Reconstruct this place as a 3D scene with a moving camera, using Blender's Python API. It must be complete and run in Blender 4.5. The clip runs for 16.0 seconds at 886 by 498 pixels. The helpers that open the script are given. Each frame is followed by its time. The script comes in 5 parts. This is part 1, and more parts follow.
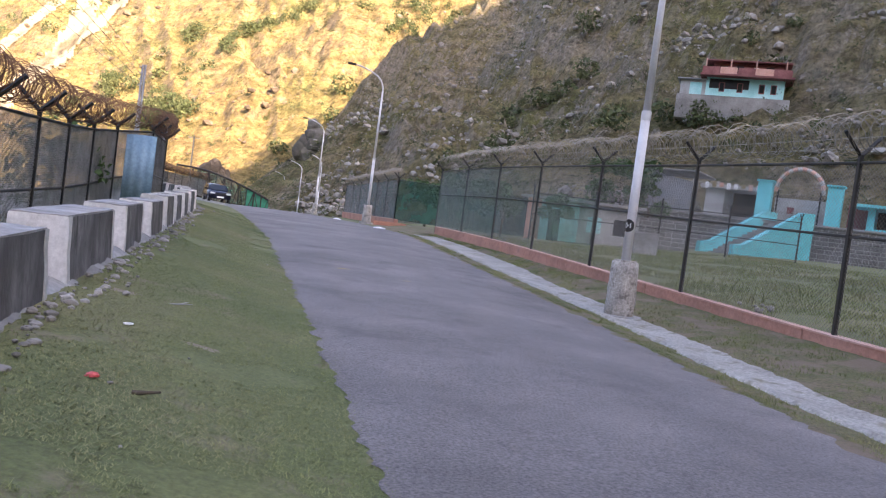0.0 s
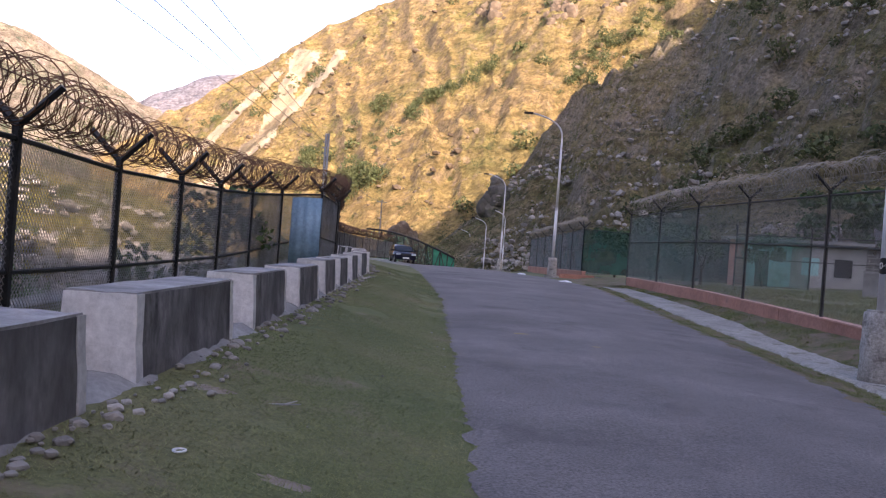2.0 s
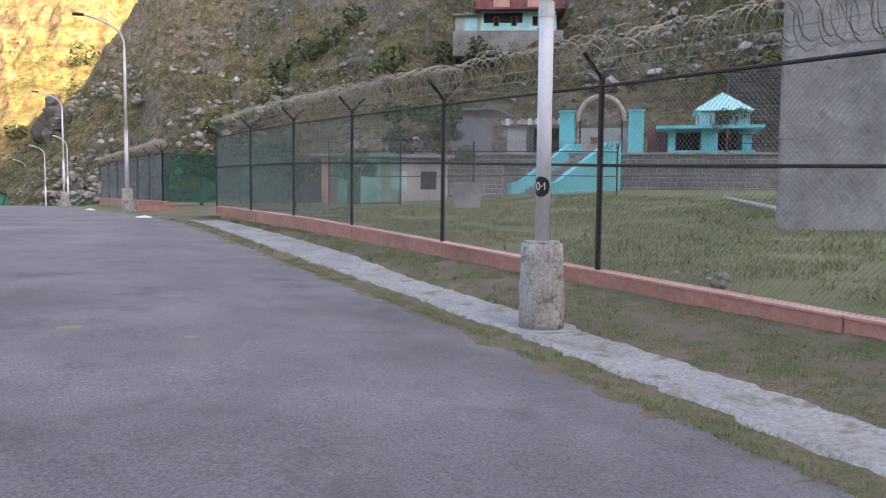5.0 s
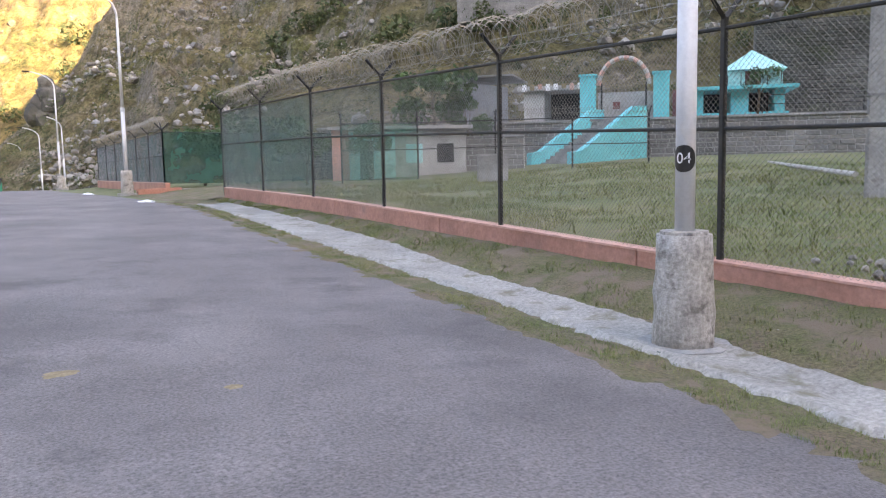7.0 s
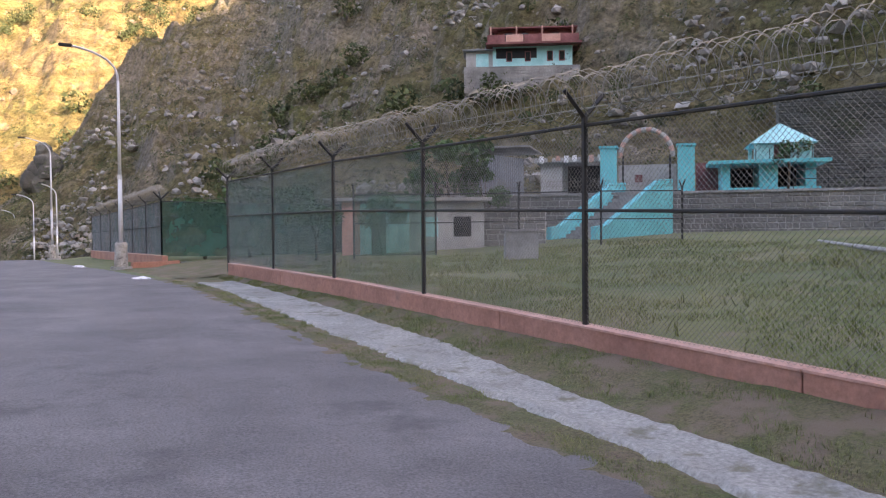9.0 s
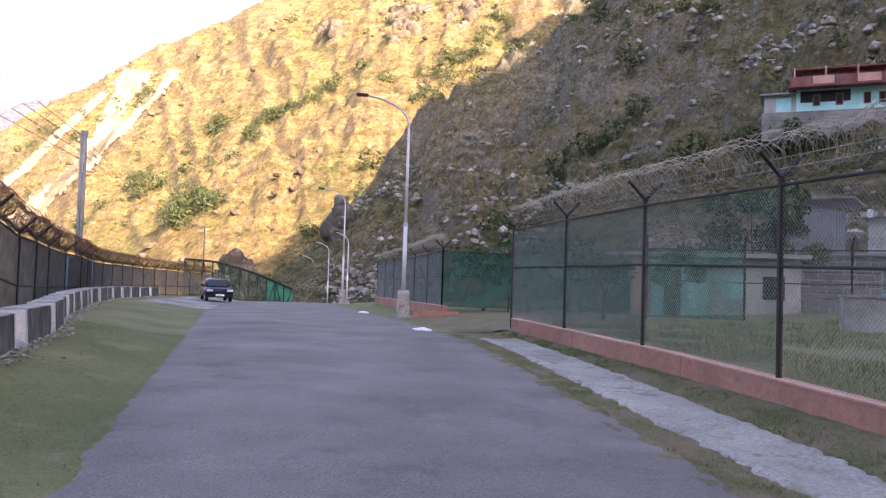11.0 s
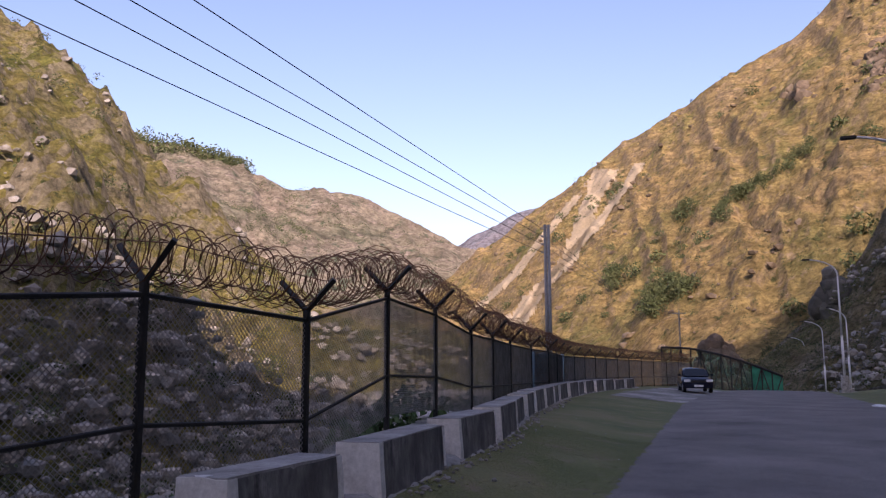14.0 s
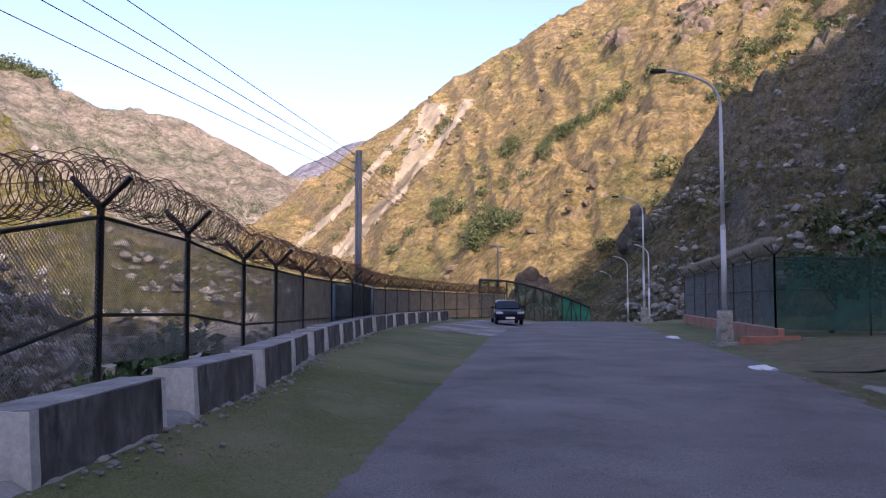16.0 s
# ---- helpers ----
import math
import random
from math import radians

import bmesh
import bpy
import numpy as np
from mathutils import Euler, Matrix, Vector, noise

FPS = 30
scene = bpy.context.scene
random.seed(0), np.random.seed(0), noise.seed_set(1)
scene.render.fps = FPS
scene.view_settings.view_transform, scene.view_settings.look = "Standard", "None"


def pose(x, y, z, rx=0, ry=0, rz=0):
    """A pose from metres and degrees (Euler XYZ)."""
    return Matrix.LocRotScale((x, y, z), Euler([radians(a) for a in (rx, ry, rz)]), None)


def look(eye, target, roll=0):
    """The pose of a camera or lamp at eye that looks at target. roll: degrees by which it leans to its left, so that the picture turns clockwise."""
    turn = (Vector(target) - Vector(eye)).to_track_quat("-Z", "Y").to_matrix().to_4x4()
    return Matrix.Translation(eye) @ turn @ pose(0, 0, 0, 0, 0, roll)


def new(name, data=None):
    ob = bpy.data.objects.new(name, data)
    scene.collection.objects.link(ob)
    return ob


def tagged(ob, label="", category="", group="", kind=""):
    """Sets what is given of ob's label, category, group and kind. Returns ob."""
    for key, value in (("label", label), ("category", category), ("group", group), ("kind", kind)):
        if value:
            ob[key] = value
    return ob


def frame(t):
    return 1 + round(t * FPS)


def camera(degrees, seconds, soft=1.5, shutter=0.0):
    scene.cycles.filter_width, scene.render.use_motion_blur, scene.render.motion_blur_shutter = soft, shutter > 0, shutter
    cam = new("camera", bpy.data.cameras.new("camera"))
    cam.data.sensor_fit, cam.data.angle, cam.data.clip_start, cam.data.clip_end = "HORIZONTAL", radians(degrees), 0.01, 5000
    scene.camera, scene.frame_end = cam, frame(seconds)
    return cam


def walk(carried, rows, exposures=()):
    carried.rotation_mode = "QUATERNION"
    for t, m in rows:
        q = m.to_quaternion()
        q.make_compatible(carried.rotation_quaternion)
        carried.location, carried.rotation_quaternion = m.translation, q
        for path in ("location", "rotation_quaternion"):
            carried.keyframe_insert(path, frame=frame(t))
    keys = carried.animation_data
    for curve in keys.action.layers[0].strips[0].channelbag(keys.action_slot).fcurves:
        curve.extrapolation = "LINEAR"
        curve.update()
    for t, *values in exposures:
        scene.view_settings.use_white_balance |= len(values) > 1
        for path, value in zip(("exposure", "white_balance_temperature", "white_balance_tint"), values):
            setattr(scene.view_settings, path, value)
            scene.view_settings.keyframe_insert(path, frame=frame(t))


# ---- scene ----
cam = camera(58.0, 16.0, soft=1.2)
PATH = [
    (0, (-2.087, 0.715, 1.365), (-1.6, 2.654, 1.285), 7.5),
    (0.5, (-1.921, 1.124, 1.399), (-1.546, 3.087, 1.31), 7.3),
    (1, (-1.837, 1.786, 1.375), (-1.653, 3.775, 1.275), 5.5),
    (1.5, (-1.699, 2.256, 1.403), (-1.72, 4.255, 1.372), 3.7),
    (2, (-1.631, 2.785, 1.381), (-1.619, 4.785, 1.386), 4.4),
    (2.5, (-1.533, 3.197, 1.397), (-1.54, 5.197, 1.376), 5.1),
    (3, (-1.464, 3.652, 1.398), (-1.513, 5.649, 1.31), 4.5),
    (3.5, (-1.423, 4.358, 1.376), (-1.327, 6.344, 1.156), 3.7),
    (4, (-1.334, 4.946, 1.456), (-0.907, 6.886, 1.221), 1.7),
    (4.5, (-1.102, 5.832, 1.574), (-0.283, 7.644, 1.361), 1.3),
    (4.7, (-1.009, 6.088, 1.596), (-0.045, 7.834, 1.452), 1.1),
    (6.8, (-0.618, 8.618, 1.635), (0.362, 10.348, 1.419), -1.0),
    (7, (-0.608, 8.875, 1.666), (0.368, 10.607, 1.445), -1.1),
    (7.5, (-0.555, 9.521, 1.63), (0.443, 11.242, 1.426), -0.6),
    (8, (-0.561, 10.17, 1.616), (0.486, 11.867, 1.463), -0.3),
    (8.2, (-0.528, 10.437, 1.658), (0.531, 12.128, 1.524), -0.4),
    (10.3, (0.226, 13.594, 1.957), (0.883, 15.482, 2.013), 0.9),
    (10.5, (0.184, 13.868, 1.94), (0.772, 15.779, 1.987), 1.2),
    (11, (0.131, 14.431, 1.852), (0.505, 16.394, 1.935), 1.8),
    (11.5, (0.064, 14.987, 1.961), (-0.03, 16.956, 2.294), 3.0),
    (12, (0.173, 15.534, 1.971), (0.038, 17.497, 2.328), 2.6),
    (12.5, (0.185, 16.035, 1.98), (-0.186, 17.973, 2.306), 1.7),
    (13, (0.116, 16.504, 2.004), (-0.47, 18.394, 2.294), 0.5),
    (13.5, (0.165, 16.994, 1.963), (-0.559, 18.837, 2.248), -0.4),
    (14, (0.172, 17.575, 1.987), (-0.586, 19.404, 2.268), -0.2),
    (14.5, (0.224, 18.139, 1.99), (-0.399, 20.019, 2.27), -0.3),
    (15, (0.273, 18.594, 2.027), (-0.199, 20.524, 2.251), 0.5),
    (15.5, (0.263, 19.218, 2.004), (-0.146, 21.168, 2.176), -0.2),
    (16, (0.417, 19.678, 2.034), (0.059, 21.642, 2.145), -0.1),
]
EXPOSURES = [(0, 2.6, 7200, 26), (1, 2.3, 7000, 30), (2, 1.75, 6800, 32), (3, 2.0, 6800, 30), (3.5, 2.3, 7000, 28), (4.5, 2.6, 7500, 24), (7.5, 3.05, 7900, 20), (8.2, 2.85, 7800, 22), (10.5, 2.12, 7100, 31), (11, 2.35, 6900, 30), (11.6, 1.0, 6500, 35), (12.5, 0.8, 6500, 36), (13.5, 0.68, 6500, 37), (14.5, 0.78, 6200, 36), (16, 1.15, 5950, 33)]
walk(cam, [(t, look(eye, target, roll)) for t, eye, target, roll in PATH], EXPOSURES)

# ---- light ----
world = bpy.data.worlds.new("sky")
scene.world = world
world.use_nodes = True
wn = world.node_tree
sky = wn.nodes.new("ShaderNodeTexSky")
sky.sky_type = "NISHITA"
sky.sun_disc = False
SUN_AZ, SUN_EL = 154.0, 25.5
sky.sun_elevation = radians(SUN_EL)
sky.sun_rotation = radians(SUN_AZ)
sky.air_density, sky.dust_density, sky.ozone_density = 1.0, 1.8, 1.0
wn.links.new(sky.outputs[0], wn.nodes["Background"].inputs[0])
wn.nodes["Background"].inputs[1].default_value = 0.15
sun = new("sun", bpy.data.lights.new("sun", "SUN"))
sun.data.energy, sun.data.angle, sun.data.color = 4.3, radians(0.5), (1.0, 0.86, 0.66)
sun_way = Vector((math.sin(radians(SUN_AZ)) * math.cos(radians(SUN_EL)), math.cos(radians(SUN_AZ)) * math.cos(radians(SUN_EL)), math.sin(radians(SUN_EL))))
sun.matrix_world = look(sun_way * 100, (0, 0, 0))


# ---- materials ----
def ramp(nt, fac, stops):
    n = nt.nodes.new("ShaderNodeValToRGB")
    cr = n.color_ramp
    while len(cr.elements) < len(stops):
        cr.elements.new(0.5)
    for e, (p, c) in zip(cr.elements, stops):
        e.position, e.color = p, (*c, 1)
    nt.links.new(fac, n.inputs[0])
    return n.outputs[0]


def noise_tex(nt, vec, scale, detail=4, rough=0.6):
    n = nt.nodes.new("ShaderNodeTexNoise")
    n.inputs["Scale"].default_value, n.inputs["Detail"].default_value, n.inputs["Roughness"].default_value = scale, detail, rough
    nt.links.new(vec, n.inputs["Vector"])
    return n.outputs[0]


def mix(nt, fac, a, b, mode="MIX"):
    n = nt.nodes.new("ShaderNodeMix")
    n.data_type, n.blend_type = "RGBA", mode
    for sock, v in ((n.inputs[0], fac), (n.inputs[6], a), (n.inputs[7], b)):
        if isinstance(v, (int, float)):
            sock.default_value = v
        elif isinstance(v, tuple):
            sock.default_value = (*v, 1)
        else:
            nt.links.new(v, sock)
    return n.outputs[2]


def surface(name, c0, c1, c2, big=0.6, fine=9.0, rough=0.85, metal=0.0, bump=0.3, grain=(0.75, 1.15), spots=None, vary=0.0, stretch=None, island=0.0, relief=0.02):
    """Two scales of colour (large patches, fine grain), fine relief, and optional patches of another colour."""
    m = bpy.data.materials.new(name)
    m.use_nodes = True
    nt = m.node_tree
    b = nt.nodes["Principled BSDF"]
    co = nt.nodes.new("ShaderNodeTexCoord").outputs["Object"]
    if stretch:
        mp = nt.nodes.new("ShaderNodeMapping")
        mp.inputs["Scale"].default_value = stretch
        nt.links.new(co, mp.inputs[0])
        co = mp.outputs[0]
    n1 = noise_tex(nt, co, big, 5)
    n2 = noise_tex(nt, co, fine, 6, 0.7)
    col = ramp(nt, n1, [(0.32, c0), (0.5, c1), (0.68, c2)])
    g0, g1 = grain
    col = mix(nt, 1.0, col, ramp(nt, n2, [(0.3, (g0,) * 3), (0.7, (g1,) * 3)]), "MULTIPLY")
    if spots:
        scale, lo, hi, sc = spots
        n3 = noise_tex(nt, co, scale, 6, 0.65)
        col = mix(nt, ramp(nt, n3, [(lo, (0, 0, 0)), (hi, (1, 1, 1))]), col, sc)
    if vary or island:
        src = nt.nodes.new("ShaderNodeNewGeometry").outputs["Random Per Island"] if island else nt.nodes.new("ShaderNodeObjectInfo").outputs["Random"]
        v = vary or island
        col = mix(nt, 1.0, col, ramp(nt, src, [(0, (1 - v,) * 3), (1, (1 + v * 0.5,) * 3)]), "MULTIPLY")
    nt.links.new(col, b.inputs["Base Color"])
    b.inputs["Roughness"].default_value, b.inputs["Metallic"].default_value = rough, metal
    if bump:
        bp = nt.nodes.new("ShaderNodeBump")
        bp.inputs["Strength"].default_value, bp.inputs["Distance"].default_value = bump, relief
        nt.links.new(n2, bp.inputs["Height"])
        nt.links.new(bp.outputs[0], b.inputs["Normal"])
    return m


M = {}
M["asphalt"] = surface("asphalt", (0.112, 0.103, 0.1), (0.15, 0.137, 0.132), (0.195, 0.179, 0.172), 0.5, 48, 0.9, bump=0.7, grain=(0.45, 1.6), spots=(0.8, 0.54, 0.78, (0.07, 0.064, 0.064)))
M["lawn"] = surface("short_grass", (0.082, 0.102, 0.034), (0.12, 0.133, 0.046), (0.175, 0.16, 0.075), 0.35, 30, 0.95, bump=0.6, grain=(0.62, 1.35), spots=(1.4, 0.56, 0.7, (0.19, 0.155, 0.1)))
M["blade"] = surface("grass_blade", (0.13, 0.17, 0.05), (0.185, 0.21, 0.07), (0.26, 0.25, 0.11), 0.5, 5, 0.8, bump=0, island=0.35)
M["concrete"] = surface("old_concrete", (0.2, 0.195, 0.185), (0.3, 0.295, 0.28), (0.4, 0.39, 0.37), 1.2, 18, 0.92, bump=0.5, spots=(2.5, 0.6, 0.75, (0.13, 0.125, 0.115)), vary=0.1)
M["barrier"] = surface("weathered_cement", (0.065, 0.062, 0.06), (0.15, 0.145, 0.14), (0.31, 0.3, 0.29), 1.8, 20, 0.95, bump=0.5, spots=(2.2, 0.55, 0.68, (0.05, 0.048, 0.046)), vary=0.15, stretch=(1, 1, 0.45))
# paler than the cement of the block sides
M["barrier_top"] = surface("pale_cement_top", (0.2, 0.195, 0.19), (0.3, 0.29, 0.28), (0.4, 0.39, 0.38), 2, 20, 0.95, bump=0.4)
M["whitewash"] = surface("flaking_whitewash", (0.5, 0.49, 0.47), (0.68, 0.67, 0.65), (0.76, 0.75, 0.73), 2.0, 14, 0.9, bump=0.4, spots=(3.2, 0.6, 0.7, (0.3, 0.29, 0.27)), vary=0.12)
M["salmon"] = surface("salmon_paint", (0.36, 0.17, 0.125), (0.46, 0.22, 0.16), (0.52, 0.26, 0.2), 0.8, 12, 0.85, bump=0.3, spots=(1.4, 0.6, 0.78, (0.24, 0.15, 0.12)), vary=0.08)
M["iron"] = surface("black_painted_iron", (0.022, 0.022, 0.022), (0.03, 0.029, 0.028), (0.045, 0.038, 0.032), 3, 40, 0.6, 0.3, bump=0.2)
M["wire"] = surface("galvanised_wire", (0.19, 0.18, 0.16), (0.24, 0.23, 0.21), (0.3, 0.27, 0.23), 3, 30, 0.6, 0.3, bump=0)
M["darkwire"] = surface("dull_wire", (0.18, 0.172, 0.16), (0.25, 0.24, 0.225), (0.33, 0.315, 0.295), 3, 30, 0.6, 0.3, bump=0)
M["rust"] = surface("rusty_razor_wire", (0.07, 0.035, 0.022), (0.12, 0.06, 0.035), (0.17, 0.1, 0.06), 2, 30, 0.75, 0.3, bump=0)
M["razor"] = surface("grey_razor_wire", (0.17, 0.16, 0.135), (0.235, 0.22, 0.185), (0.31, 0.29, 0.24), 2, 30, 0.5, 0.6, bump=0)
M["zinc"] = surface("galvanised_pole", (0.55, 0.55, 0.56), (0.64, 0.64, 0.65), (0.7, 0.7, 0.71), 1.5, 30, 0.55, 0.0, bump=0.1, grain=(0.9, 1.05))
M["blue"] = surface("blue_sheet", (0.15, 0.27, 0.36), (0.19, 0.33, 0.43), (0.24, 0.38, 0.48), 1.0, 14, 0.6, 0.2, bump=0.1)
M["turq"] = surface("turquoise_paint", (0.08, 0.48, 0.52), (0.1, 0.58, 0.62), (0.16, 0.64, 0.68), 0.7, 10, 0.7, bump=0.2, spots=(1.6, 0.64, 0.8, (0.22, 0.42, 0.42)))
M["pale_turq"] = surface("pale_turquoise_paint", (0.28, 0.62, 0.6), (0.36, 0.7, 0.68), (0.45, 0.75, 0.73), 0.7, 10, 0.7, bump=0.2)
M["pink"] = surface("faded_pink_plaster", (0.5, 0.27, 0.21), (0.58, 0.33, 0.26), (0.64, 0.4, 0.33), 0.6, 10, 0.9, bump=0.2)
M["plaster"] = surface("grey_plaster", (0.3, 0.29, 0.27), (0.4, 0.39, 0.37), (0.5, 0.49, 0.46), 0.5, 9, 0.92, bump=0.3)
M["maroon"] = surface("maroon_paint", (0.16, 0.05, 0.05), (0.22, 0.08, 0.075), (0.28, 0.11, 0.1), 0.8, 8, 0.8, bump=0.2)
M["stonewall"] = surface("grey_stone", (0.17, 0.165, 0.155), (0.25, 0.24, 0.225), (0.33, 0.32, 0.3), 0.5, 8, 0.95, bump=0.6, vary=0.3)
M["darkstone"] = surface("mossy_dark_stone", (0.06, 0.062, 0.05), (0.095, 0.093, 0.08), (0.15, 0.145, 0.13), 0.6, 8, 0.95, bump=0.6, island=0.35, spots=(0.5, 0.55, 0.7, (0.06, 0.07, 0.035)))
M["rock"] = surface("grey_rock", (0.18, 0.17, 0.15), (0.28, 0.262, 0.235), (0.38, 0.36, 0.325), 0.3, 4, 0.95, bump=0.8, island=0.3)
M["redrock"] = surface("brown_rock", (0.085, 0.062, 0.042), (0.14, 0.105, 0.07), (0.21, 0.165, 0.115), 0.3, 2, 0.95, bump=0.8, island=0.3)
M["leaf"] = surface("tree_leaves", (0.04, 0.085, 0.025), (0.06, 0.12, 0.035), (0.1, 0.15, 0.045), 0.8, 5, 0.7, bump=0, island=0.4)
M["soil"] = surface("dry_soil", (0.2, 0.16, 0.12), (0.26, 0.21, 0.165), (0.3, 0.26, 0.21), 3, 30, 0.97, bump=0.5)
M["slab"] = surface("rough_drain_concrete", (0.24, 0.225, 0.2), (0.31, 0.295, 0.265), (0.37, 0.35, 0.315), 0.9, 22, 0.95, bump=0.6, grain=(0.55, 1.3), spots=(2.4, 0.55, 0.66, (0.17, 0.155, 0.11)))
M["pedestal"] = surface("chipped_concrete", (0.28, 0.262, 0.235), (0.4, 0.375, 0.34), (0.48, 0.455, 0.42), 3.0, 24, 0.95, bump=0.9, grain=(0.6, 1.3), spots=(5.0, 0.57, 0.66, (0.15, 0.135, 0.12)))
# Near-black colour painted in for the shade inside openings.
M["opening_shade"] = surface("interior_shade_colour", (0.012, 0.012, 0.013), (0.018, 0.018, 0.018), (0.025, 0.024, 0.023), 1, 8, 0.9, bump=0)
M["bush"] = surface("shrub_leaves", (0.045, 0.065, 0.022), (0.07, 0.092, 0.03), (0.105, 0.115, 0.042), 0.15, 3, 0.85, bump=0, island=0.4)
M["bark"] = surface("bark", (0.07, 0.05, 0.035), (0.11, 0.085, 0.06), (0.16, 0.13, 0.1), 2, 15, 0.95, bump=0.5)
M["tin"] = surface("corrugated_tin", (0.2, 0.21, 0.22), (0.27, 0.28, 0.29), (0.33, 0.34, 0.35), 0.8, 10, 0.6, 0.3, bump=0.2)
M["white"] = surface("white_plastic", (0.7, 0.7, 0.7), (0.78, 0.78, 0.78), (0.82, 0.82, 0.82), 4, 20, 0.6, bump=0.2)
M["red"] = surface("red_plastic", (0.5, 0.05, 0.05), (0.6, 0.08, 0.07), (0.65, 0.1, 0.1), 4, 20, 0.6, bump=0.1)
M["yellow"] = surface("dry_dung", (0.2, 0.165, 0.09), (0.26, 0.205, 0.11), (0.32, 0.255, 0.15), 9, 30, 0.95, bump=0.6)
M["black"] = surface("black_paint", (0.012, 0.012, 0.012), (0.016, 0.016, 0.016), (0.02, 0.02, 0.02), 4, 30, 0.5, bump=0)
M["car_paint"] = surface("dark_blue_car_paint", (0.012, 0.014, 0.03), (0.016, 0.018, 0.036), (0.02, 0.022, 0.04), 1, 60, 0.25, 0.3, bump=0, grain=(0.95, 1.05))
M["rubber"] = surface("tyre_rubber", (0.012, 0.012, 0.012), (0.018, 0.018, 0.018), (0.025, 0.025, 0.025), 4, 40, 0.85, bump=0.2)
M["headlight"] = surface("headlamp_glass", (0.6, 0.62, 0.65), (0.7, 0.72, 0.75), (0.78, 0.8, 0.82), 4, 20, 0.12, bump=0)
M["moss"] = surface("moss_and_soil", (0.085, 0.095, 0.03), (0.125, 0.11, 0.05), (0.15, 0.11, 0.07), 1.6, 30, 0.95, bump=1.0, grain=(0.4, 1.5), spots=(1.3, 0.5, 0.6, (0.17, 0.125, 0.085)))


def hill(name, grass, dry, rock, bush, big, fine, steep=(0.6, 0.8), band=0.0):
    """Hillside: patches of green and dry grass, tussocks, bare stone where it is steep, faint goat tracks."""
    m = bpy.data.materials.new(name)
    m.use_nodes = True
    nt = m.node_tree
    b = nt.nodes["Principled BSDF"]
    co = nt.nodes.new("ShaderNodeTexCoord").outputs["Object"]
    n_big, n_mid, n_tuft = noise_tex(nt, co, big, 6, 0.62), noise_tex(nt, co, fine * 0.4, 8, 0.68), noise_tex(nt, co, fine * 3.0, 8, 0.75)
    col = ramp(nt, n_big, [(0.36, grass), (0.5, dry), (0.66, tuple(0.55 * d + 0.45 * r for d, r in zip(dry, rock)))])
    col = mix(nt, ramp(nt, n_mid, [(0.46, (0, 0, 0)), (0.56, (0.75,) * 3)]), col, mix(nt, 0.6, grass, dry))
    if band:
        w = nt.nodes.new("ShaderNodeTexWave")
        w.bands_direction = "Z"
        for key, v in (("Scale", band), ("Distortion", 9.0), ("Detail", 4.0), ("Detail Scale", 1.2)):
            w.inputs[key].default_value = v
        nt.links.new(co, w.inputs["Vector"])
        col = mix(nt, 1.0, col, ramp(nt, w.outputs["Fac"], [(0.0, (0.74,) * 3), (0.25, (1.0,) * 3), (0.85, (1.04,) * 3), (1.0, (1.2,) * 3)]), "MULTIPLY")
    mp = nt.nodes.new("ShaderNodeMapping")
    mp.inputs["Location"].default_value = (31, 17, 53)
    nt.links.new(co, mp.inputs[0])
    n_stone = noise_tex(nt, mp.outputs[0], fine * 1.1, 8, 0.72)
    col = mix(nt, ramp(nt, n_stone, [(0.575, (0, 0, 0)), (0.625, (0.9,) * 3)]), col, rock)
    n_bush = noise_tex(nt, mp.outputs[0], fine * 0.75, 7, 0.7)
    col = mix(nt, ramp(nt, n_bush, [(0.36, (0.95,) * 3), (0.425, (0, 0, 0))]), col, bush)
    sep = nt.nodes.new("ShaderNodeSeparateXYZ")
    nt.links.new(nt.nodes.new("ShaderNodeNewGeometry").outputs["True Normal"], sep.inputs[0])
    col = mix(nt, ramp(nt, sep.outputs[2], [(steep[0], (0.85,) * 3), (steep[1], (0, 0, 0))]), col, mix(nt, n_mid, rock, tuple(c * 0.6 for c in rock)))
    col = mix(nt, 1.0, col, ramp(nt, n_tuft, [(0.36, (0.5,) * 3), (0.5, (1.0,) * 3), (0.64, (1.5,) * 3)]), "MULTIPLY")
    nt.links.new(col, b.inputs["Base Color"])
    b.inputs["Roughness"].default_value = 0.97
    b.inputs["Specular IOR Level"].default_value = 0.15
    prev = None
    for src, dist in ((n_mid, 0.9 / fine), (n_stone, 0.55 / fine), (n_tuft, 0.22 / fine)):
        bp = nt.nodes.new("ShaderNodeBump")
        bp.inputs["Strength"].default_value, bp.inputs["Distance"].default_value = 0.9, dist
        nt.links.new(src, bp.inputs["Height"])
        if prev:
            nt.links.new(prev, bp.inputs["Normal"])
        prev = bp.outputs[0]
    nt.links.new(prev, b.inputs["Normal"])
    return m


M["hill_sun"] = hill("dry_grass_slope", (0.18, 0.162, 0.058), (0.3, 0.212, 0.088), (0.29, 0.22, 0.14), (0.075, 0.085, 0.03), 0.016, 0.2, (0.4, 0.6), 0.045)
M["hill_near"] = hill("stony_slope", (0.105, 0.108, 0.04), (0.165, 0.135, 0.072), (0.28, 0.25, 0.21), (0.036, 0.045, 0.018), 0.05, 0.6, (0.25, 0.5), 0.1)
M["hill_left"] = hill("scrub_slope", (0.12, 0.13, 0.032), (0.2, 0.17, 0.055), (0.31, 0.27, 0.2), (0.05, 0.065, 0.02), 0.035, 0.35, (0.35, 0.55), 0.08)
